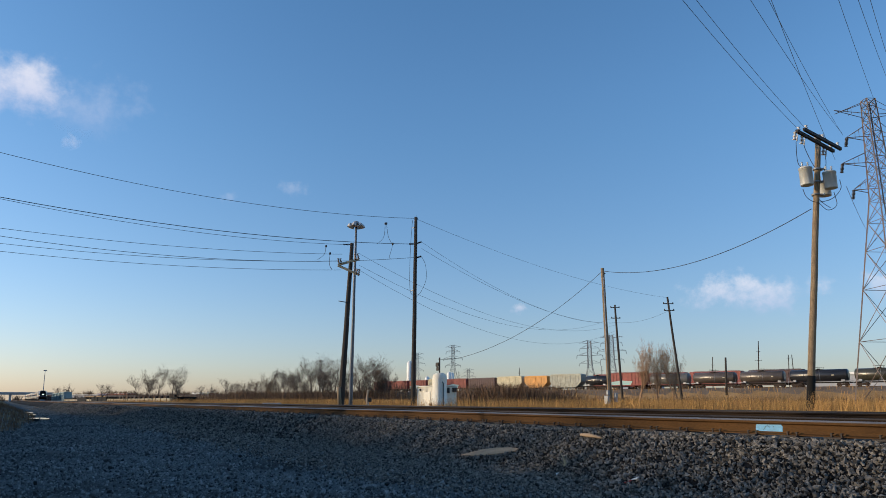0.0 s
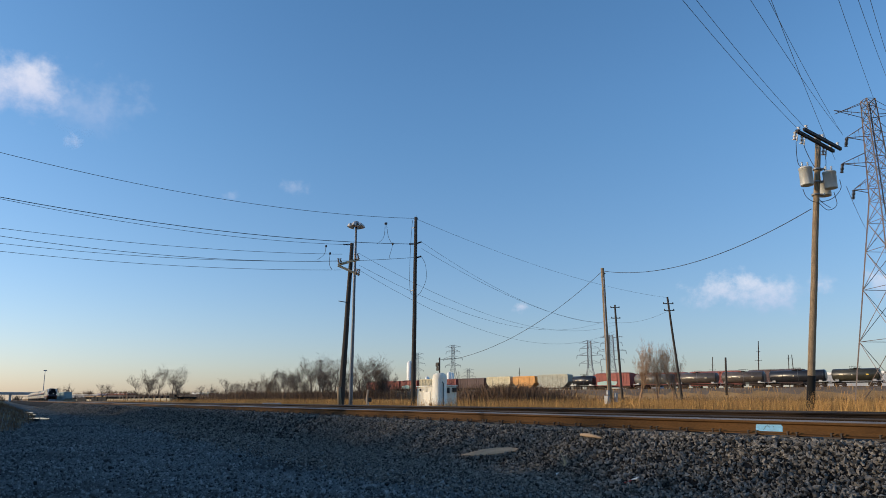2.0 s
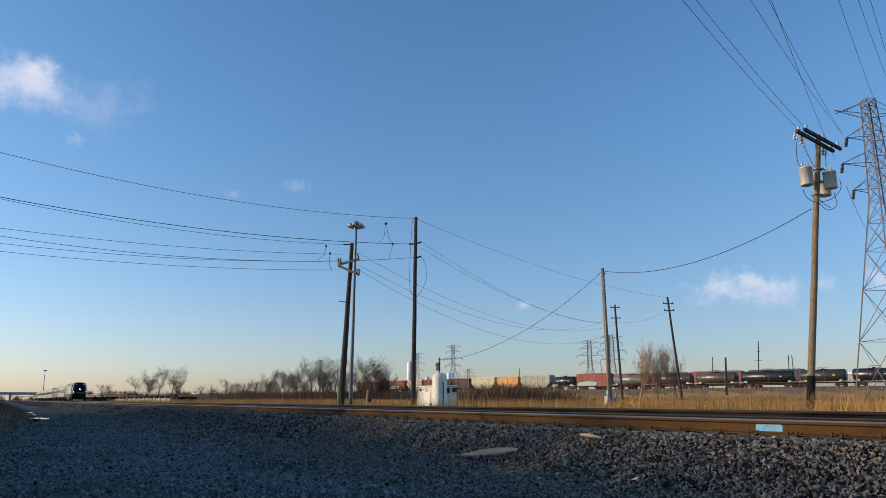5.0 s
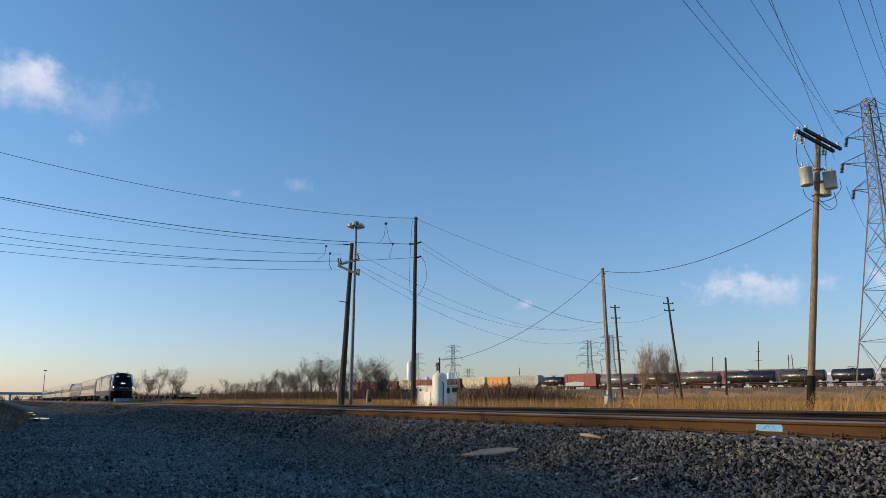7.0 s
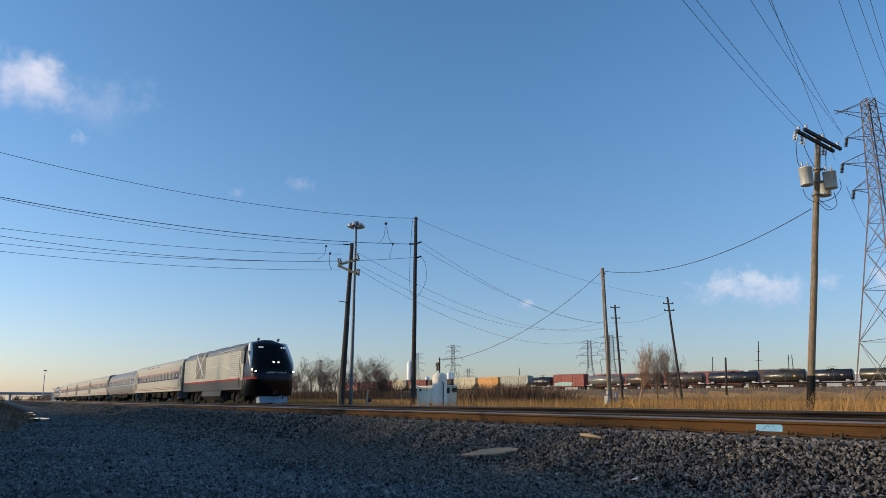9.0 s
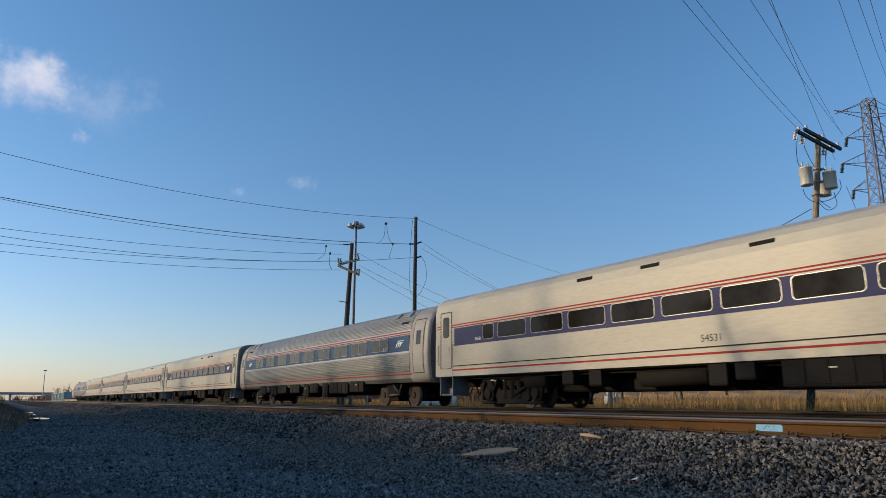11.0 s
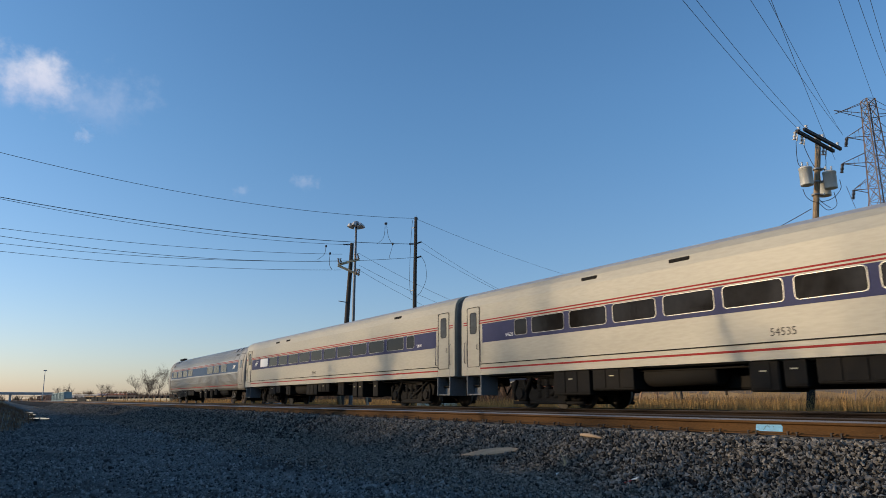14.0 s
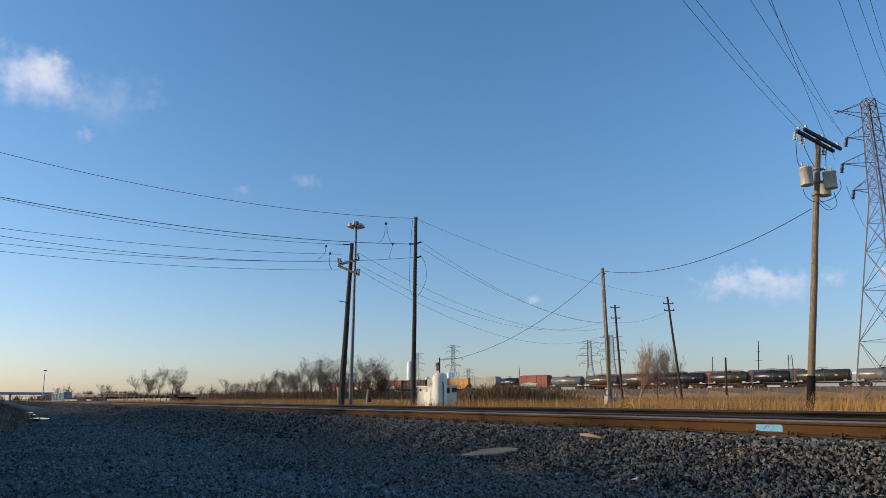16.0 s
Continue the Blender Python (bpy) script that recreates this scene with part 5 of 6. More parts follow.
# Far wooden poles with crossarms
for b, t, r, arms in (((-65.20, 69.31, 0.93), (-65.37, 69.03, 12.95), 0.17, (0.85, 0.97)), ((-54.23, 67.50, 0.86), (-54.68, 66.79, 12.51), 0.16, (0.86, 0.93)), ((-169.68, 229.72, 4.41), (-169.23, 230.43, 16.81), 0.2, (0.45, 0.6, 0.75)), ((-141.82, 216.30, 3.94), (-141.05, 217.51, 20.29), 0.2, (0.35, 0.6, 0.78)),
                      ((-165.80, 274.14, 4.77), (-165.34, 274.86, 19.05), 0.2, (0.9,)), ((-164.55, 276.10, 4.77), (-164.59, 276.05, 19.06), 0.2, (0.5, 0.7, 0.9)), ((-265.67, 212.09, 5.43), (-265.54, 212.30, 15.98), 0.2, (0.55, 0.75)), ((-244.11, 246.15, 5.48), (-243.96, 246.40, 16.84), 0.2, (0.6, 0.8)), ((-281.22, 187.53, 5.40), (-281.35, 187.33, 14.05), 0.2, (0.6, 0.8)), ((-299.56, 158.57, 5.37), (-299.62, 158.46, 12.38), 0.2, (0.7, 0.9))):
    pp = pole_thing("distant_pole", "distant wooden utility pole with crossarms", b, t, r, r * 0.7, "poledark")
    bm = B()
    for k in arms:
        q = Vector(b).lerp(Vector(t), k)
        wdt = 0.62 + 0.6 * (k < 0.7)
        box(bm, q, (wdt * 2, 0.1, 0.1), 0, 0, Matrix.Rotation(math.atan2(RIGHT.y, RIGHT.x), 3, "Z"))
        for s in (-0.9, 0.9):
            box(bm, q + RIGHT * wdt * s + Vector((0, 0, 0.1)), (0.08, 0.08, 0.16))
    part("crossarm", bm, M["poledark"], pp)
bm = B()
tube(bm, [(-77.08, 107.98, 1.18), (-76.87, 108.30, 7.78)], [0.2, 0.16], 10)
tagged(part("bare_post", bm, M["poledark"]), "plain dark wooden post without arms", "post")

# ---- white shed with its tank, small signs, far silos ----
sh0, sh1 = Vector((-46.45, 27.05, 0.60)), Vector((-42.65, 27.05, 0.61))
sw = (sh1 - sh0).to_2d().length
shed = thing("equipment_shed", "white ribbed metal equipment shed with upright tank", "shed", m=Matrix.Translation((sh0.x, sh0.y, ground_z(sh0.x, sh0.y))) @ pose(0, 0, 0, 0, 0, math.degrees(math.atan2(sh1.y - sh0.y, sh1.x - sh0.x))))
hs = 1.28 + 0.95
bm = B()
box(bm, (sw * 0.49, 0.6, hs / 2 - 0.02), (sw * 0.98, 1.2, hs), 0.03)
wall = part("wall", bm, M["shed"], shed)
bm = B()
box(bm, (0, 0, hs / 2), (0.05, 0.03, hs - 0.1))
rib = part("rib", bm, M["shed"], wall)
rib.location = (0.06, -0.012, 0)
for k in range(1, 22):
    twin("rib", rib.data, wall, pose(0.06 + k * sw * 0.97 / 22, -0.012, 0))
for k in range(8):
    twin("rib", rib.data, wall, pose(sw * 0.98, 0.1 + k * 0.14, 0, 0, 0, 90))
bm = B()
box(bm, (sw * 0.49, 0.6, hs + 0.03), (sw * 0.98 + 0.12, 1.34, 0.08), 0.02)
part("roof", bm, M["shed"], shed)
bm = B()
box(bm, (sw * 0.42, -0.03, 0.98), (0.9, 0.05, 1.75), 0.01)
dr = part("door", bm, M["shed"], shed)
bm = B()
box(bm, (sw * 0.42 + 0.34, -0.07, 0.95), (0.05, 0.04, 0.12), 0.01)
part("handle", bm, M["iron"], dr)
for x, z, s in ((0.18 * sw, hs - 0.22, (0.14, 0.12, 0.16)), (0.985 * sw, hs - 0.3, (0.2, 0.35, 0.4)), (1.0 * sw, hs - 0.25, (0.2, 0.3, 0.3))):
    bm = B()
    box(bm, (x, -0.12 if x < sw * 0.9 else (0.35 if x < sw * 0.99 else 0.95), z), s, 0.02)
    part("lamp_box", bm, M["iron"], shed)
bm = B()
tx = 1.08 * sw
tube(bm, [(tx, -0.52, z) for z in (0.05, 0.15, 0.9, 0.92, 0.96, 0.98, 2.75, 3.0, 3.12, 3.16)], [0.5, 0.52, 0.52, 0.55, 0.55, 0.52, 0.52, 0.48, 0.32, 0.1], 28)
tank = part("tank", bm, M["shed"], shed, "upright white cylindrical tank")
bm = B()
tube(bm, [(tx, -0.52, 3.1), (tx, -0.52, 4.25)], 0.05, 8)
box(bm, (tx - 0.2, -0.57, 3.75), (0.42, 0.12, 0.3), 0.03)
box(bm, (tx - 0.12, -0.57, 3.45), (0.4, 0.12, 0.26), 0.03)
part("lamp_post", bm, M["iron"], shed, "dark twin lamp head on a short post")
bm = B()
tube(bm, [(tx + 0.5, -0.60, 2.5), (tx + 0.62, -0.60, 2.4), (tx + 0.62, -0.60, 0.8), (tx + 0.75, -0.58, 0.5), (tx + 1.4, -0.50, 0.15)], 0.04, 6)
tube(bm, [(tx - 0.42, -0.92, 0.85), (tx - 0.42, -1.02, 0.85)], 0.16, 12)
part("pipework", bm, M["iron"], shed)
ps = Vector((-44.33, 21.87, 0.27))
sg = thing("signal_box", "small dark trackside box on a short post", "box")
bm = B()
box(bm, ps, (0.45, 0.3, 0.28), 0.03)
part("case", bm, M["iron"], sg)
bm = B()
tube(bm, [ps - Vector((0, 0, 1.2)), ps], 0.04, 6)
part("post", bm, M["galv"], sg)
ln = Vector((-43.48, 21.29, -0.19))
bm = B()
tube(bm, [ln - Vector((0, 0, 0.6)), Vector((-43.44, 21.36, 0.96))], [0.07, 0.06], 8)
tagged(part("marker_post", bm, M["plank"]), "leaning pale wooden marker post in the grass", "post")
for q, h, r in (((-267.39, 151.95, 4.91), 13.5, 1.4), ((-280.81, 169.04, 5.23), 7.5, 1.1), ((-279.95, 170.39, 5.23), 5.5, 1.1), ((-258.06, 166.69, 4.93), 8.8, 0.9), ((-257.39, 167.75, 4.93), 8.5, 0.9)):
    bm = B()
    tube(bm, [(q[0], q[1], z) for z in (FIELD_Z - 1, 3 + h, 3 + h + 0.6, 3 + h + 0.9)], [r, r, r * 0.7, r * 0.2], 18)
    tagged(part("silo", bm, M["white"]), "tall white cylindrical storage silo far off", "silo", "far silos")
sl = Vector((-54.95, 18.49, -0.04))
bm = B()
rz = Matrix.Rotation(1.0, 3, "Z")
box(bm, (sl.x, sl.y, sl.z), (1.3, 0.9, 0.16), 0.02, 0, rz)
box(bm, (sl.x, sl.y, (sl.z + FIELD_Z) / 2), (0.9, 0.6, sl.z - FIELD_Z), 0.02, 0, rz)
tagged(part("concrete_block", bm, M["concrete"]), "low pale slab lying beside the main track", "slab")


# ---- bare trees and brush ----
def grow(bm, twigs, rnd, p, d, length, r, level, most, upright, thin=0.012):
    """One limb and its children; the thin ones go into the twig mesh."""
    pts, rad, q, way = [p], [r], p, d
    n = 4 if level < 2 else 3
    for k in range(n):
        way = (way + Vector((rnd.gauss(0, 0.13), rnd.gauss(0, 0.13), rnd.gauss(0.03, 0.08) + 0.04 * upright))).normalized()
        q = q + way * (length / n)
        pts.append(q)
        rad.append(r * (1 - 0.62 * (k + 1) / n))
    tube(bm if level < 2 else twigs, pts, rad, 8 if level == 0 else 5 if level < 2 else 3, cap=False)
    if level >= most:
        return
    for k in range(rnd.randint(5, 7) if level < 3 else rnd.randint(2, 4) if most < 5 else rnd.randint(1, 3)):
        u = rnd.uniform(0.28 if level == 0 else 0.2, 1.0)
        i = min(n - 1, int(u * n))
        at = pts[i].lerp(pts[i + 1], u * n - i)
        spread = rnd.uniform(0.35, 0.85) * (1 - 0.45 * upright)
        side = Vector((rnd.gauss(0, 1), rnd.gauss(0, 1), 0.25 + rnd.uniform(0, 0.5))).normalized()
        nd = (way * (1 - spread) + side * spread + Vector((0, 0, 0.25 * upright))).normalized()
        grow(bm, twigs, rnd, at, nd, length * rnd.uniform(0.45, 0.72), max(thin, rad[min(i + 1, n)] * rnd.uniform(0.45, 0.7)), level + 1, most, upright, thin)


def bare_tree(seed, height, upright, key, stems=1, most=4, thin=0.02, lab="leafless tree with fine bare twigs"):
    rnd = random.Random(seed)
    t = thing("bare_tree", lab, "tree", "bare trees")
    bm, tw = B(), B()
    for s in range(stems):
        d = Vector((rnd.gauss(0, 0.22) * (stems > 1), rnd.gauss(0, 0.22) * (stems > 1), 1)).normalized()
        grow(bm, tw, rnd, Vector((rnd.uniform(-0.3, 0.3), rnd.uniform(-0.3, 0.3), -0.3)), d, height * 0.62, height * 0.02, 0, most, upright, thin)
    part("trunk", bm, M[key], t)
    tagged(part("crown", tw, M[key], t, "mesh of bare twigs"), kind="stuff")
    return t


def plant(src, q, s, turn):
    t = copy_thing(src, pose(q[0], q[1], ground_z(q[0], q[1]) - 0.1, 0, 0, turn))
    t.scale = (s, s, s)
    return t


oaks = [bare_tree(11, 14, 0.0, "twig"), bare_tree(12, 13.5, 0.15, "twig", 2), bare_tree(13, 14, 0.0, "twig", 1)]
brooms = [bare_tree(21, 9.5, 0.5, "twigred", 2, 5, 0.009, "bushy upright leafless tree, reddish twigs"), bare_tree(22, 9.5, 0.55, "twigred", 2, 5, 0.009, "bushy upright leafless tree, reddish twigs")]
SPOTS = [(-342, 52, 0.80), (-345, 57, 1.00), (-332, 59, 1.05), (-323, 63, 1.05), (-322, 66, 0.90), (-277, 80, 0.55), (-278, 87, 0.65), (-271, 89, 0.80), (-264, 91, 0.95), (-265, 95, 0.85), (-257, 96, 1.00), (-258, 100, 0.95), (-253, 101, 1.15), (-255, 105, 1.10), (-256, 108, 0.90), (-249, 108, 1.20), (-249, 113, 0.95), (-240, 115, 1.10), (-236, 116, 1.15), (-231, 117, 1.15), (-349, 81, 0.60), (-491, 29, 0.60), (-487, 35, 0.75), (-487, 54, 0.80), (-496, 58, 0.75), (-346, 86, 0.60), (-310, 85, 0.60), (-295, 89, 0.60), (-232, 121, 0.70), (-247, 67, 0.62), (-261, 74, 0.53), (-266, 78, 0.52), (-265, 82, 0.61), (-259, 83, 0.47), (-269, 92, 0.80), (-238, 85, 0.80), (-250, 91, 0.64), (-254, 97, 0.69), (-239, 94, 0.74), (-236, 98, 0.86), (-244, 105, 0.75), (-245, 110, 0.66), (-256, 119, 0.80), (-233, 112, 0.83), (-234, 116, 0.91), (-250, 128, 0.82), (-229, 120, 0.94)]
for k, (x, y, s) in enumerate(SPOTS):
    if k < 3:
        oaks[k].matrix_basis = pose(x, y, ground_z(x, y) - 0.1, 0, 0, 40 * k)
        oaks[k].scale = (s, s, s)
    else:
        plant(oaks[k % 3], (x, y), s, 57 * k)
for k, (q, wide, tall) in enumerate((((-77.3, 85.1), 0.84, 0.98), ((-74.7, 87.4), 0.66, 0.86), ((-72.1, 89.5), 0.84, 0.96))):
    t = brooms[k] if k < 2 else copy_thing(brooms[0], pose(0, 0, 0))
    t.matrix_basis = pose(q[0], q[1], ground_z(*q) - 0.1, 0, 0, 73 * k)
    t.scale = (wide, wide, tall)
# unseen trees added on the roadside bank; their shade falls on the passing train
for k in range(10):
    x = -66 + 5.6 * k + 2.2 * math.sin(k * 2.3)
    y = -13.5 + 1.6 * math.sin(k * 1.7)
    t = copy_thing(oaks[(k + 1) % 3], pose(x, y, bank_h(x) - 0.3, 0, 0, 71 * k))
    t.scale = (0.36, 0.36, 0.30 + 0.1 * math.sin(k * 2.7))
# taller unseen trees added further off across the road; soft shade dapples the train
for k in range(6):
    t = copy_thing(oaks[k % 3], pose(-108 + 14.5 * k + 3.0 * math.sin(k * 2.9), -66 + 5 * math.sin(k * 1.3), ROAD_Z - 0.3, 0, 0, 47 * k))
    t.scale = (0.9, 0.9, 1.95 + 0.14 * math.sin(k * 3.1))


def blades(name, rnd, pts, label, m, hmin, hmax, wid, bend, cat="grass", z0=None):
    """Upright blades or stems, each bent a little, as one object."""
    n = len(pts)
    P = np.array([(x, y, ground_z(x, y) if z0 is None else z0[k]) for k, (x, y) in enumerate(pts)])
    h = rnd.uniform(hmin, hmax, n)
    a = rnd.uniform(0, 2 * np.pi, n)
    lean = np.abs(rnd.normal(0, bend, n)) * h
    b = rnd.uniform(0, 2 * np.pi, n)
    w = wid * rnd.uniform(0.6, 1.4, n) / 2
    side = np.stack([np.cos(a) * w, np.sin(a) * w, np.zeros(n)], 1)
    off = np.stack([np.cos(b) * lean, np.sin(b) * lean, np.zeros(n)], 1)
    up = np.stack([np.zeros(n), np.zeros(n), h], 1)
    V = np.stack([P - side - [0, 0, 0.05], P + side - [0, 0, 0.05], P + up * 0.6 + off * 0.35 + side * 0.8, P + up * 0.6 + off * 0.35 - side * 0.8, P + up + off], 1).reshape(-1, 3)
    i = np.arange(n) * 5
    F = [f for k in i.tolist() for f in ((k, k + 1, k + 2, k + 3), (k + 3, k + 2, k + 4))]
    return tagged(part(name, (V.tolist(), F), M[m]), label, cat, kind="stuff")


rg = np.random.RandomState(5)
n = 240000
xs, ys = rg.uniform(-170, 8, n), 19.6 + 70 * rg.uniform(0, 1, n) ** 1.7
keep = [(x, y) for x, y in zip(xs, ys) if noise.noise((x * 0.11, y * 0.16, 4)) > -0.45 and not (-50 < x < -36 and y < 27.5 + (x + 50) * -0.1 and y > 0.45 * -x)]
blades("dry_reeds", rg, keep, "tall dry golden reeds across the field", "reed", 0.5, 1.5, 0.015, 0.24)
xs, ys = rg.uniform(-330, -60, 26000), rg.uniform(45, 128, 26000)
blades("far_reeds", rg, [(x, y) for x, y in zip(xs, ys) if y < 128 + (x + 60) * 0.1], "dry golden grass towards the bank", "reed", 0.8, 1.6, 0.09, 0.15)
# brush along the freight bank and under the trees
pts = []
for x, y, s in SPOTS[:23] + SPOTS[26:]:
    pts += [(x + rg.normal(0, 7), y + rg.normal(0, 5)) for _ in range(430)]
blades("tree_underbrush", rg, pts, "dense grey-brown leafless underbrush", "brush", 1.8, 5.6, 0.10, 0.3, "brush")
pts = []
for _ in range(26000):
    s, o = rg.uniform(-90, 230), rg.uniform(16, 50)
    q = FR_A + FR_D * s + FR_N * o
    if noise.noise((q.x * 0.05, q.y * 0.06, 8)) > -0.1 - (0.3 if 10 < s < 60 else 0):
        pts.append((q.x, q.y))
blades("bank_brush", rg, pts, "grey-brown brush along the freight bank", "brush", 0.9, 2.4, 0.09, 0.3, "brush")
pts = []
for _ in range(30000):
    q = FR_A + FR_D * rg.uniform(-70, 200) + FR_N * rg.uniform(9, 62)
    pts.append((q.x, q.y))
blades("bank_grass", rg, pts, "dry brown grass on the freight bank", "reed", 0.5, 1.2, 0.06, 0.2)
# one denser leafless thicket in the field
pts = [(q[0] + rg.normal(0, w), q[1] + rg.normal(0, w)) for q, w, c in (((-60.86, 47.45, 0.50), 2.0, 2600), ((-64.16, 47.98, 0.50), 2.2, 2000), ((-63.74, 52.46, 0.52), 2.4, 1800), ((-66.86, 47.53, 0.51), 2.2, 1300), ((-64.17, 55.61, 0.53), 2.4, 500)) for _ in range(c)]
blades("thicket", rg, pts, "tangled leafless thicket standing in the reeds", "brush", 1.2, 3.3, 0.06, 0.40, "brush")
# tufts on the mound by the road, far woods at the horizon
pts = [(rg.uniform(-95, -26), rg.uniform(-3, 1.6)) for _ in range(16000)]
blades("mound_grass", rg, [q for q in pts if ground_z(*q) > ROAD_Z + 0.1], "short brown grass on a low mound", "brush", 0.08, 0.3, 0.015, 0.4)
pts = []
for _ in range(30000):
    a = rg.uniform(-0.02, 0.85)
    r = rg.uniform(650, 900)
    if noise.noise((a * 26, 3, 2)) + 0.6 * noise.noise((a * 90, 5, 2)) > 0.05 + rg.normal(0, 0.12):
        pts.append((-r * math.cos(a), r * math.sin(a)))
blades("far_woods", rg, pts, "hazy line of bare woods at the horizon", "brush", 1.5, 6.5, 0.3, 0.7, "woods")

# unseen belt added behind the road so the train windows reflect dark woods
pts = [(rg.uniform(-260, 60), rg.uniform(-80, -62)) for _ in range(7000)]
blades("woods_belt", rg, pts, "unseen belt of woods added to darken window reflections", "twig", 6.0, 10.5, 0.7, 0.1, "woods")

# unseen scrub added on the bank's crown to break up its shadow edge
pts = [(rg.uniform(-60, 15), rg.uniform(-15, -11.8)) for _ in range(5200)]
scrub_z = [bank_h(x) - 0.05 for x, y in pts]
blades("bank_scrub", rg, pts, "unseen scrub added to soften the bank's shadow edge", "brush", 0.4, 1.7, 0.06, 0.35, "brush", scrub_z)

# ---- ballast and road stones ----
ICO = np.array([(0, 1, 1.618), (0, -1, 1.618), (0, 1, -1.618), (0, -1, -1.618), (1, 1.618, 0), (-1, 1.618, 0), (1, -1.618, 0), (-1, -1.618, 0), (1.618, 0, 1), (-1.618, 0, 1), (1.618, 0, -1), (-1.618, 0, -1)]) / 1.902
ICF = np.array([(0, 1, 8), (0, 8, 4), (0, 4, 5), (0, 5, 9), (0, 9, 1), (1, 6, 8), (8, 6, 10), (8, 10, 4), (4, 10, 2), (4, 2, 5), (5, 2, 11), (5, 11, 9), (9, 11, 7), (9, 7, 1), (1, 7, 6), (3, 6, 7), (3, 7, 11), (3, 11, 2), (3, 2, 10), (3, 10, 6)])

OCT = np.array([(1, 0, 0), (-1, 0, 0), (0, 1, 0), (0, -1, 0), (0, 0, 1), (0, 0, -1)], float)
OCF = np.array([(0, 2, 4), (2, 1, 4), (1, 3, 4), (3, 0, 4), (2, 0, 5), (1, 2, 5), (3, 1, 5), (0, 3, 5)])


def stones(name, rnd, pts, rmin, rmax, label, m, sink=0.15, plain=False):
    """Angular stones bedded in the ground, as one object."""
    n = len(pts)
    P = np.array([(x, y, ground_z(x, y)) for x, y in pts])
    r = rnd.uniform(rmin, rmax, n)
    P[:, 2] += r * (0.55 - sink) + rnd.uniform(-0.3, 0.5, n) * r
    S = rnd.uniform(0.6, 1.3, (n, 1, 3)) * r[:, None, None]
    q = rnd.normal(0, 1, (n, 4))
    q /= np.linalg.norm(q, axis=1)[:, None]
    w, x, y, z = q.T
    Rm = np.stack([np.stack([1 - 2 * (y * y + z * z), 2 * (x * y - w * z), 2 * (x * z + w * y)], 1), np.stack([2 * (x * y + w * z), 1 - 2 * (x * x + z * z), 2 * (y * z - w * x)], 1), np.stack([2 * (x * z - w * y), 2 * (y * z + w * x), 1 - 2 * (x * x + y * y)], 1)], 1)
    base, faces = (OCT, OCF) if plain else (ICO, ICF)
    V = (base[None] + rnd.normal(0, 0.28, (n, len(base), 3))) * S
    V = np.einsum("nij,nkj->nki", Rm, V) + P[:, None, :]
    F = (faces[None] + len(base) * np.arange(n)[:, None, None]).reshape(-1, 3)
    return tagged(part(name, (V.reshape(-1, 3).tolist(), F.tolist()), M[m]), label, "gravel", kind="stuff")


pts = [(x, y) for x, y in zip(rg.uniform(-17, -1.0, 46000), rg.uniform(5.9, 8.13, 46000))]
stones("ballast_stones", rg, pts, 0.012, 0.028, "loose dark angular ballast stones on the shoulder", "stone", 0.15, True)
pts = [(x, y) for x, y in zip(rg.uniform(-17, -2.0, 36000), rg.uniform(4.2, 6.1, 36000)) if y > toe_y(x) + rg.normal(0, 0.25)]
stones("ballast_stones", rg, pts, 0.010, 0.022, "small ballast stones along the foot of the shoulder", "stone", 0.15, True)
pts = [(x, y) for x, y in zip(rg.uniform(-52, -17, 26000), 4.2 + 3.93 * rg.uniform(0, 1, 26000) ** 0.75) if y > toe_y(x) + rg.normal(0, 0.3)]
stones("ballast_stones", rg, pts, 0.02, 0.046, "loose dark angular ballast stones on the shoulder", "stone", 0.15, True)
pts = [(x, y) for x, y in zip(rg.uniform(-130, -52, 14000), rg.uniform(4.6, 8.13, 14000))]
stones("ballast_stones", rg, pts, 0.03, 0.065, "loose dark angular ballast stones on the shoulder", "stone", 0.15, True)
pts = [(x, y) for x, y in zip(rg.uniform(-45, 2, 5000), rg.uniform(8.35, 17.6, 5000))]
stones("ballast_stones", rg, pts, 0.03, 0.05, "dark ballast stones between the rails", "stone", 0.9, True)
pts = [(x, y) for x, y in zip(-3.0 - 30 * rg.uniform(0, 1, 52000) ** 1.6, rg.uniform(-1.4, 5.6, 52000)) if noise.noise((x * 0.3, y * 0.5, 12)) > -0.35 + 0.4 * rg.uniform(-1, 1)]
stones("road_stones", rg, pts, 0.008, 0.021, "fine crushed stone scattered on the road", "pebble", 0.3, True)
pts = [(x, y) for x, y in zip(-2 - 30 * rg.uniform(0, 1, 3500), rg.uniform(-0.5, 5.6, 3500))]
stones("road_stones", rg, pts, 0.015, 0.034, "larger loose stones lying on the road", "pebble", 0.2)
pts = [(x, y) for x, y in zip(rg.uniform(-95, -30, 14000), rg.uniform(-0.6, 4.9, 14000))]
stones("road_stones", rg, pts, 0.014, 0.04, "crushed stone scattered along the far road", "pebble", 0.3, True)

# Splintered plank, stick, litter on the ballast
bm = B()
slab(bm, [(-0.85, 0.0), (-0.5, -0.035), (0.1, -0.05), (0.66, -0.035), (0.72, 0.0), (0.5, 0.03), (0.05, 0.055), (-0.3, 0.045), (-0.6, 0.02)], -0.015, 0.015)
pl = part("broken_plank", bm, M["plank"])
pl.matrix_basis = pose(-9.22, 6.76, -0.58, -38, -7.5, 13.7) @ Matrix.Diagonal((0.78, 1.2, 1.2, 1))
tagged(pl, "splintered pale wooden plank lying on the ballast", "plank")
bm = B()
tube(bm, [(-0.24, 0, 0), (-0.05, 0.01, 0.01), (0.24, 0, 0)], [0.02, 0.03, 0.016], 6)
st = part("stick", bm, M["plank"])
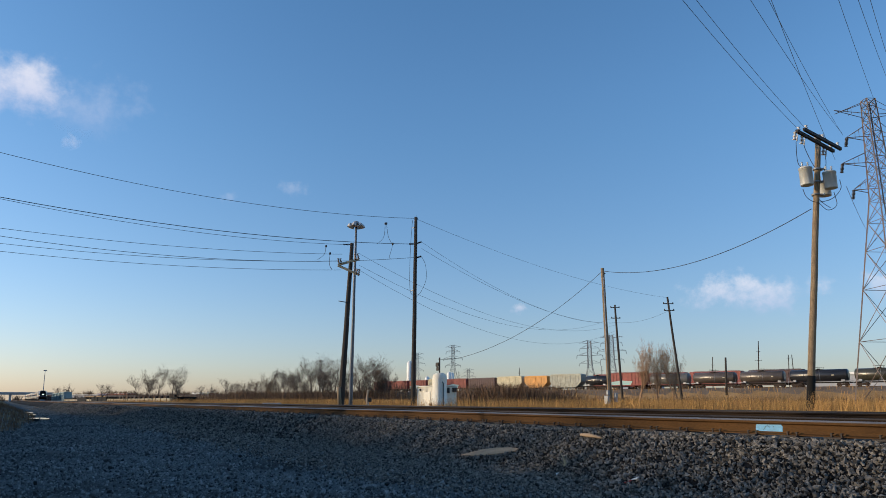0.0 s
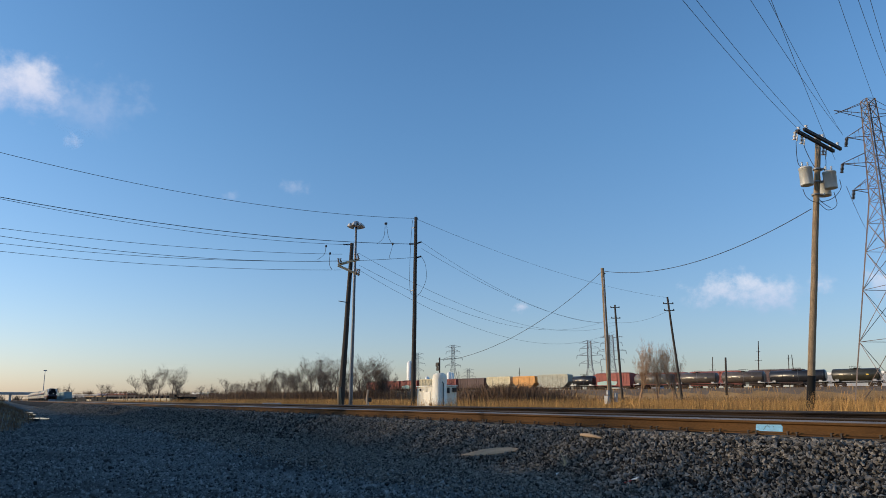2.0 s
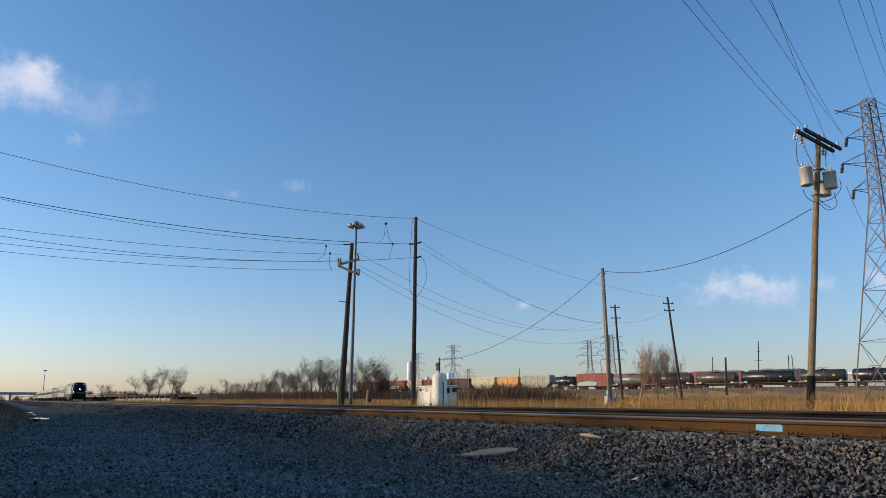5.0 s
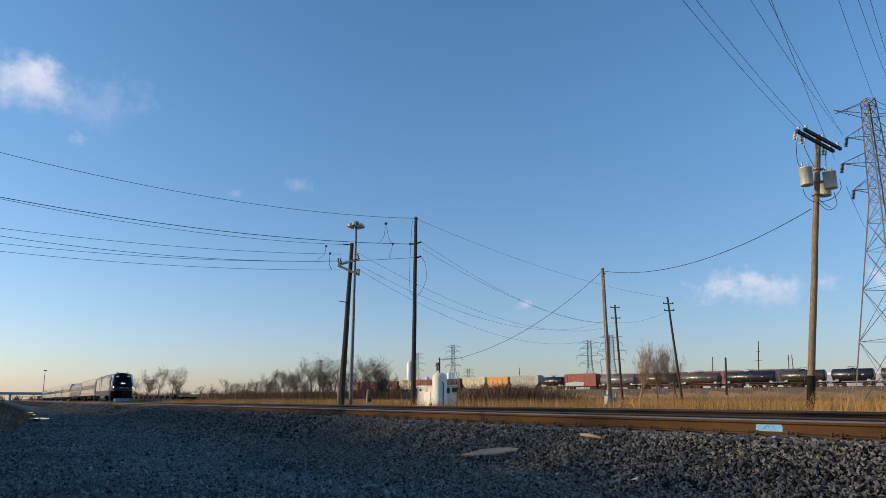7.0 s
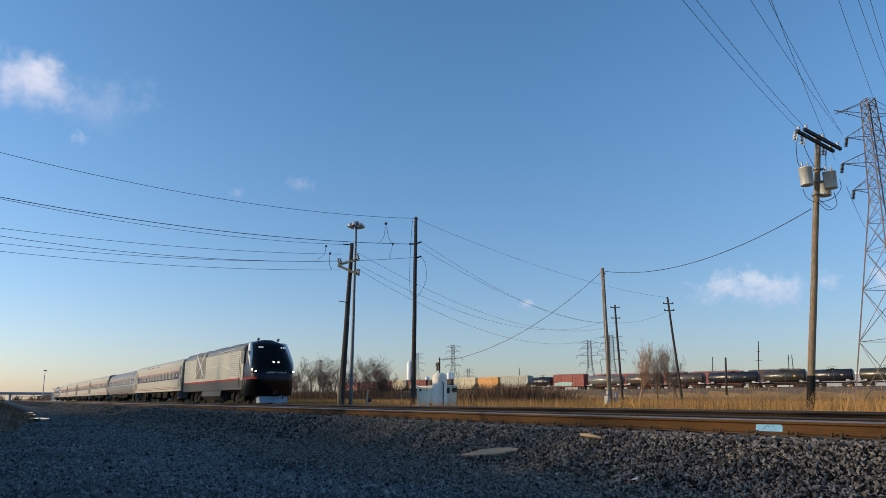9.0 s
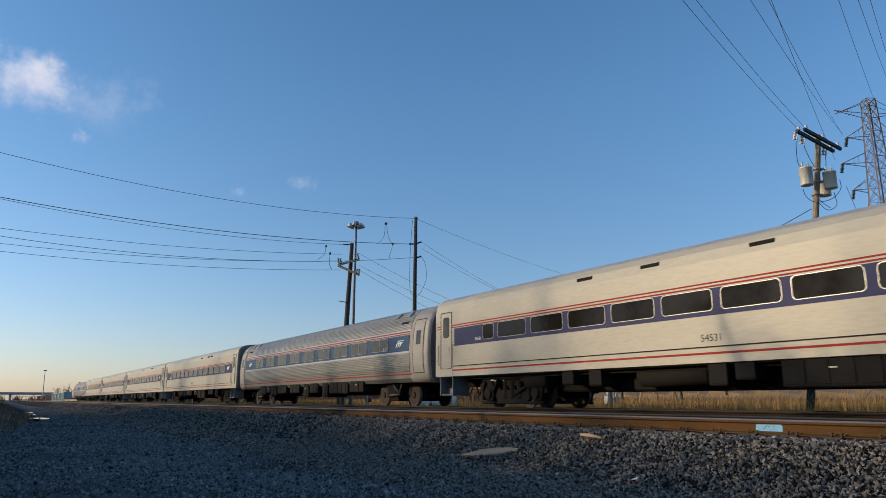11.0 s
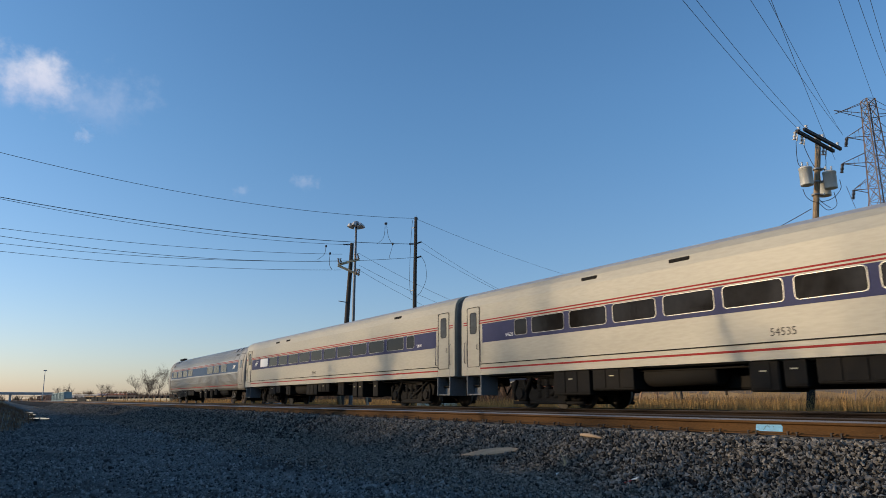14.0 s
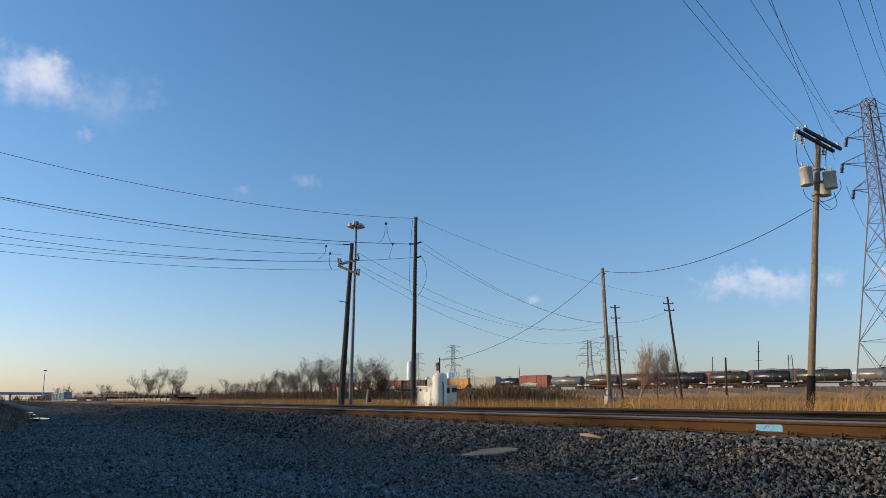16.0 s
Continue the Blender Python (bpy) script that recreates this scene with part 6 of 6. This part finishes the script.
st.matrix_basis = pose(-7.54, 7.33, -0.28, 0, 2.9, -5.3)
tagged(st, "short pale stick lying on the ballast", "stick")
for q, key, lab, s in (((-6.10, 6.51, -0.75), "red", "small scrap of red and white litter", 0.05), ((-6.04, 6.57, -0.71), "white", "small scrap of white litter", 0.05), ((-7.38, 6.47, -0.77), "white", "small scrap of pale litter on the stones", 0.06)):
    bm = B()
    loft(bm, [[(-s, -s * 0.5, 0), (s, -s * 0.4, 0.02), (s * 0.9, s * 0.4, 0.03), (-s * 0.8, s * 0.5, 0.01)], [(-s, -s * 0.5, 0.012), (s, -s * 0.4, 0.035), (s * 0.9, s * 0.4, 0.05), (-s * 0.8, s * 0.5, 0.022)]])
    li = part("litter", bm, M[key])
    li.location = q
    tagged(li, lab, "litter")
bm = B()
rp = random.Random(3)
for k in range(16):
    a, h = rp.uniform(0, 6.28), rp.uniform(0.1, 0.28)
    tube(bm, [(0, 0, 0), (0.02 * math.cos(a), 0.02 * math.sin(a), h * 0.6), (0.07 * math.cos(a), 0.07 * math.sin(a), h)], [0.003, 0.003, 0.001], 3)
wd = part("dry_weed", bm, M["hopcream"])
wd.location = (-7.37, 6.65, -0.70)
tagged(wd, "small dry weed growing out of the ballast", "weed", kind="stuff")

# Puddles on the road
for x, y, a, b in ((-47.5, 1.55, 3.2, 0.32), (-47, 2.2, 4.2, 0.33), (-58, 1.75, 5.5, 0.30), (-68, 2.1, 6, 0.34), (-40, 1.5, 2.6, 0.26)):
    bm = B()
    out = [(x + a / 2 * math.cos(t) * (1 + 0.2 * noise.noise((math.cos(t) * 2 + x, math.sin(t) * 2, 0))), y + b * math.sin(t) * (1 + 0.3 * noise.noise((math.cos(t) * 2, math.sin(t) * 2 + x, 3)))) for t in (2 * math.pi * k / 26 for k in range(26))]
    z = max(ground_z(px, py) for px, py in out) + 0.006
    top = [bm.verts.new((px, py, z)) for px, py in out]
    bot = [bm.verts.new((px, py, z - 0.12)) for px, py in out]
    bm.faces.new(top)
    for k in range(26):
        bm.faces.new((top[k], bot[k], bot[(k + 1) % 26], top[(k + 1) % 26]))
    tagged(part("puddle", bm, M["puddle"]), "shallow still puddle on the gravel road", "puddle", "puddles")

for x, y, a, b in ((-17.2, 1.05, 1.1, 0.13), (-16.4, 1.95, 0.8, 0.07), (-20.5, 1.9, 0.9, 0.06)):
    bm = B()
    out = [(x + a / 2 * math.cos(t), y + b * math.sin(t) * (1 + 0.4 * noise.noise((math.cos(t) * 2, math.sin(t) * 2 + x, 3)))) for t in (2 * math.pi * k / 20 for k in range(20))]
    top = [bm.verts.new((px, py, ground_z(px, py) + 0.012)) for px, py in out]
    mid = bm.verts.new((x, y, ground_z(x, y) + 0.02))
    for k in range(20):
        bm.faces.new((top[k], top[(k + 1) % 20], mid))
    tagged(part("damp_patch", bm, M["rubber"]), "dark damp patch of mud on the road", "mud", "damp patches")

# ---- standing cars on a far siding, overpass, mast, far buildings ----
SIDE_Y, SIDE_Z = 24.0, -0.95


def low_flat(x0, x1, key, top, lab, posts):
    c = thing("flat_car", lab, "freight car", "standing flat cars", m=pose((x0 + x1) / 2, SIDE_Y, SIDE_Z))
    half = abs(x1 - x0) / 2 - 0.4
    bm = B()
    loft(bm, [[(s * i, y, z) for s, y in ((-1, -1.4), (1, -1.4), (1, 1.4), (-1, 1.4))] for i, z in ((half, 0.95), (half, top))])
    box(bm, (0, -1.43, top - 0.06), (2 * half, 0.08, 0.12))
    part("frame", bm, M[key], c)
    for k in range(posts):
        bm = B()
        x = -half + 2 * half * (k + 0.5) / posts
        box(bm, (x, -1.3, top + 0.15), (0.9, 0.3, 0.4), 0.04)
        box(bm, (x, -1.46, (top + 0.7) / 2), (0.5, 0.06, top - 0.7))
        part("bracket", bm, M["under"], c)
    for cx in (-half + 1.5, half - 1.5):
        bm = B()
        for wx in (-0.85, 0.85):
            for s in (-1, 1):
                tube(bm, [(cx + wx, s * 0.70, 0.43), (cx + wx, s * 0.82, 0.43)], 0.43, 12)
        box(bm, (cx, 0, 0.6), (2.2, 2.0, 0.3), 0.05)
        part("truck", bm, M["under"], c)
    return c


for k in range(5):
    low_flat(-116 - 15.6 * k, -131.2 - 15.6 * k, "flatcream", 1.5, "low cream flat car with dark brackets", 3)
low_flat(-110.5, -115.6, "under", 1.7, "short dark end platform of a flat car", 1)
for x0, x1 in ((-195, -213), (-214, -230), (-246, -274)):
    low_flat(x0, x1, "under", 2.1, "low dark gondola car standing empty", 1)
low_flat(-231, -245, "flatcream", 1.5, "low cream flat car with dark brackets", 3)
for k in range(3):
    low_flat(-276 - 19 * k, -294.5 - 19 * k, "flatcream", 1.5, "low cream flat car with dark brackets", 3)
for k in range(12):
    x0, key, lab = -335 - 21.5 * k, "hopteal" if k < 4 else "boxbrown", "pale blue-grey hopper standing on the siding" if k < 4 else "dark brown boxcar standing on the siding"
    c = box_freight(21.2, 4.5 if k < 4 else 4.1, key, lab, 2.0)
    c.matrix_basis = pose(x0 - 10.6, SIDE_Y, SIDE_Z)
    tagged(c, group="standing freight cars")
bm = B()
for off in (-0.75, 0.75):
    tube(bm, [(-1200, SIDE_Y + off, SIDE_Z - 0.04), (-100, SIDE_Y + off, SIDE_Z - 0.04)], 0.05, 4)
tagged(part("siding_track", bm, M["rust"]), "rusty siding track beside the field", "railway track", kind="structure")

ov = thing("overpass", "long grey concrete road overpass across the tracks", "bridge")
bm = B()
box(bm, (-640, -72, 5.0), (12, 214, 1.3), 0.1)
part("deck", bm, M["concrete"], ov)
bm = B()
box(bm, (-633.9, -72, 5.95), (0.3, 214, 0.7))
part("parapet", bm, M["concrete"], ov)
for y in (-120, -60, -12, 6, 33):
    bm = B()
    box(bm, (-640, y, 1.6), (8, 1.6, 5.6), 0.1)
    part("pier", bm, M["concrete"], ov)
lm = pole_thing("far_lamp_mast", "tall slender far lamp mast", (-353.82, 15.43, 1.32), (-353.95, 15.21, 13.08), 0.25, 0.12, "galv", "street lamp")
q = Vector((-353.95, 15.21, 13.08))
bm = B()
tube(bm, [q + Vector((0, 0, -0.2)), q + Vector((0, 0, 0.2))], [0.9, 0.7], 12)
part("lamp_head", bm, M["galv"], lm)
for a, w, dpt, h, key, lab in (((-444.29, 102.25, 5.27), 7, 2.6, 5.2, "white", "white trailer parked far off"), ((-442.05, 105.79, 5.28), 7, 2.6, 5.2, "hopcream", "cream trailer parked far off"), ((-439.81, 109.32, 5.28), 8, 2.6, 5.0, "boxred", "red container parked far off"), ((-437.57, 112.86, 5.29), 6, 2.6, 4.6, "boxred", "red container parked far off"),
                               ((-673.33, 85.04, 7.36), 40, 8, 6.5, "boxred", "low reddish warehouse far off"), ((-690.65, 57.69, 7.33), 60, 8, 5.5, "concrete", "low grey warehouse far off")):
    t = thing("far_trailer" if w < 20 else "far_warehouse", lab, "trailer" if w < 20 else "building", m=Matrix.Translation((a[0], a[1], FIELD_Z)) @ pose(0, 0, 0, 0, 0, 32))
    bm = B()
    box(bm, (0, 0, h / 2 + 0.5), (w, dpt, h), 0.08)
    part("body", bm, M[key], t)
    bm = B()
    box(bm, (0, 0, h + 0.56), (w + 0.2, dpt + 0.2, 0.14))
    part("roof", bm, M["white"], t)
    bm = B()
    box(bm, (0, 0, 0.3), (w * 0.9, dpt * 0.8, 0.6))
    part("base", bm, M["under"], t)
for c, ln, dpt, h in (((-132.63, 278.67, 4.40), 52, 16, 11.2), ((-182.62, 209.28, 4.38), 10, 4, 9.6), ((-187.52, 205.37, 4.41), 8, 4, 9.4)):
    t = thing("warehouse", "long white flat-roofed building behind the freight", "building", m=Matrix.Translation((c[0], c[1], FIELD_Z)) @ pose(0, 0, 0, 0, 0, 13))
    bm = B()
    box(bm, (0, 0, h / 2), (ln, dpt, h), 0.05)
    part("wall", bm, M["concrete"], t)
    bm = B()
    box(bm, (0, 0, h + 0.25), (ln + 0.6, dpt + 0.6, 0.9), 0.08)
    part("roof", bm, M["white"], t)

# ---- clouds, very far off ----


def cloud(c, w, h, seed, thick, soft):
    m = bpy.data.materials.new("cloud_glow")
    m.use_nodes = True
    n, l = m.node_tree.nodes, m.node_tree.links
    n.remove(n["Principled BSDF"])
    co, em, tr, mx = n.new("ShaderNodeTexCoord"), n.new("ShaderNodeEmission"), n.new("ShaderNodeBsdfTransparent"), n.new("ShaderNodeMixShader")
    nz, add = n.new("ShaderNodeTexNoise"), n.new("ShaderNodeVectorMath")
    add.operation = "ADD"
    add.inputs[1].default_value = (seed * 3.7, seed * 1.3, seed)
    sc = n.new("ShaderNodeVectorMath")
    sc.operation = "MULTIPLY"
    sc.inputs[1].default_value = (w / h, 1, 1)
    l.new(co.outputs["Generated"], sc.inputs[0])
    l.new(sc.outputs[0], add.inputs[0])
    l.new(add.outputs[0], nz.inputs["Vector"])
    nz.inputs["Scale"].default_value, nz.inputs["Detail"].default_value, nz.inputs["Roughness"].default_value = 3.0, 9.0, 0.62
    # falls off from the middle outwards
    ctr = n.new("ShaderNodeVectorMath")
    ctr.operation = "DISTANCE"
    ctr.inputs[1].default_value = (0.5, 0.5, 0.0)
    flat = n.new("ShaderNodeVectorMath")
    flat.operation = "MULTIPLY"
    flat.inputs[1].default_value = (1, 1, 0)
    l.new(co.outputs["Generated"], flat.inputs[0])
    l.new(flat.outputs[0], ctr.inputs[0])
    fall = n.new("ShaderNodeMapRange")
    fall.inputs[1].default_value, fall.inputs[2].default_value, fall.inputs[3].default_value, fall.inputs[4].default_value = 0.05, 0.48, 0.55, -0.45
    l.new(ctr.outputs["Value"], fall.inputs[0])
    su = n.new("ShaderNodeMath")
    su.operation = "ADD"
    con = n.new("ShaderNodeMath")
    con.operation = "MULTIPLY_ADD"
    con.inputs[1].default_value, con.inputs[2].default_value = 2.0, -0.55
    l.new(nz.outputs[0], con.inputs[0])
    l.new(con.outputs[0], su.inputs[0])
    l.new(fall.outputs[0], su.inputs[1])
    al = n.new("ShaderNodeMapRange")
    al.interpolation_type = "SMOOTHSTEP"
    al.inputs[1].default_value, al.inputs[2].default_value, al.inputs[4].default_value = 0.40, 0.40 + soft, thick
    l.new(su.outputs[0], al.inputs[0])
    l.new(al.outputs[0], mx.inputs[0])
    # shaded underside and lit top are painted into the card's glow
    sh, cr = n.new("ShaderNodeMapRange"), n.new("ShaderNodeMix")
    cr.data_type = "RGBA"
    sep = n.new("ShaderNodeSeparateXYZ")
    l.new(co.outputs["Generated"], sep.inputs[0])
    sh.inputs[1].default_value, sh.inputs[2].default_value = 0.25, 0.7
    l.new(sep.outputs[1], sh.inputs[0])
    l.new(sh.outputs[0], cr.inputs[0])
    cr.inputs[6].default_value, cr.inputs[7].default_value = (0.42, 0.45, 0.58, 1), (0.72, 0.68, 0.68, 1)
    l.new(cr.outputs[2], em.inputs[0])
    l.new(tr.outputs[0], mx.inputs[1])
    l.new(em.outputs[0], mx.inputs[2])
    l.new(mx.outputs[0], n["Material Output"].inputs[0])
    bm = B()
    vs = [bm.verts.new((x * w, y * h, 0)) for x, y in ((-0.5, -0.5), (0.5, -0.5), (0.5, 0.5), (-0.5, 0.5))]
    bm.faces.new(vs)
    ob = part("cloud", bm, m)
    tagged(ob, "soft white evening cloud drifting slowly", "cloud", "clouds", "structure")
    ob.matrix_basis = look(c, EYE)
    ob.visible_shadow = False
    return ob


CLOUDS = [cloud((-3694, -72, 1500), 760, 640, 1, 0.80, 0.9), cloud((-3500, 200, 1400), 1000, 560, 8, 0.30, 1.1), cloud((-1857, 2810, 480), 1000, 330, 2, 0.62, 0.8), cloud((-1515, 3290, 520), 320, 240, 3, 0.45, 0.7),
          cloud((-2982.62, 1031.84, 971.01), 300, 150, 4, 0.2, 1.0), cloud((-3133.25, 793.90, 929.13), 200, 120, 5, 0.18, 1.0), cloud((-2407.94, 1939.62, 413.51), 150, 100, 6, 0.45, 0.9), cloud((-3548.30, 138.29, 1209.74), 170, 130, 7, 0.35, 1.0)]


def motions():
    stops = [0.5 * k for k in range(33)]
    for car, off in TRAIN:
        walk(car, [(t, pose(train_x(t) + off, MAIN_C, 0)) for t in stops])
    for car, s in FREIGHT:
        walk(car, [(t, fr_pose(s + 2.55 * t - 0.02 * t * t)) for t in (0, 2, 4, 6, 8, 10, 12, 14, 16)])

    for c in CLOUDS:
        m = c.matrix_basis.copy()
        walk(c, [(t, Matrix.Translation((RIGHT * 4.0 + Vector((0, 0, 2.2))) * t) @ m) for t in (0, 8, 16)])


motions()
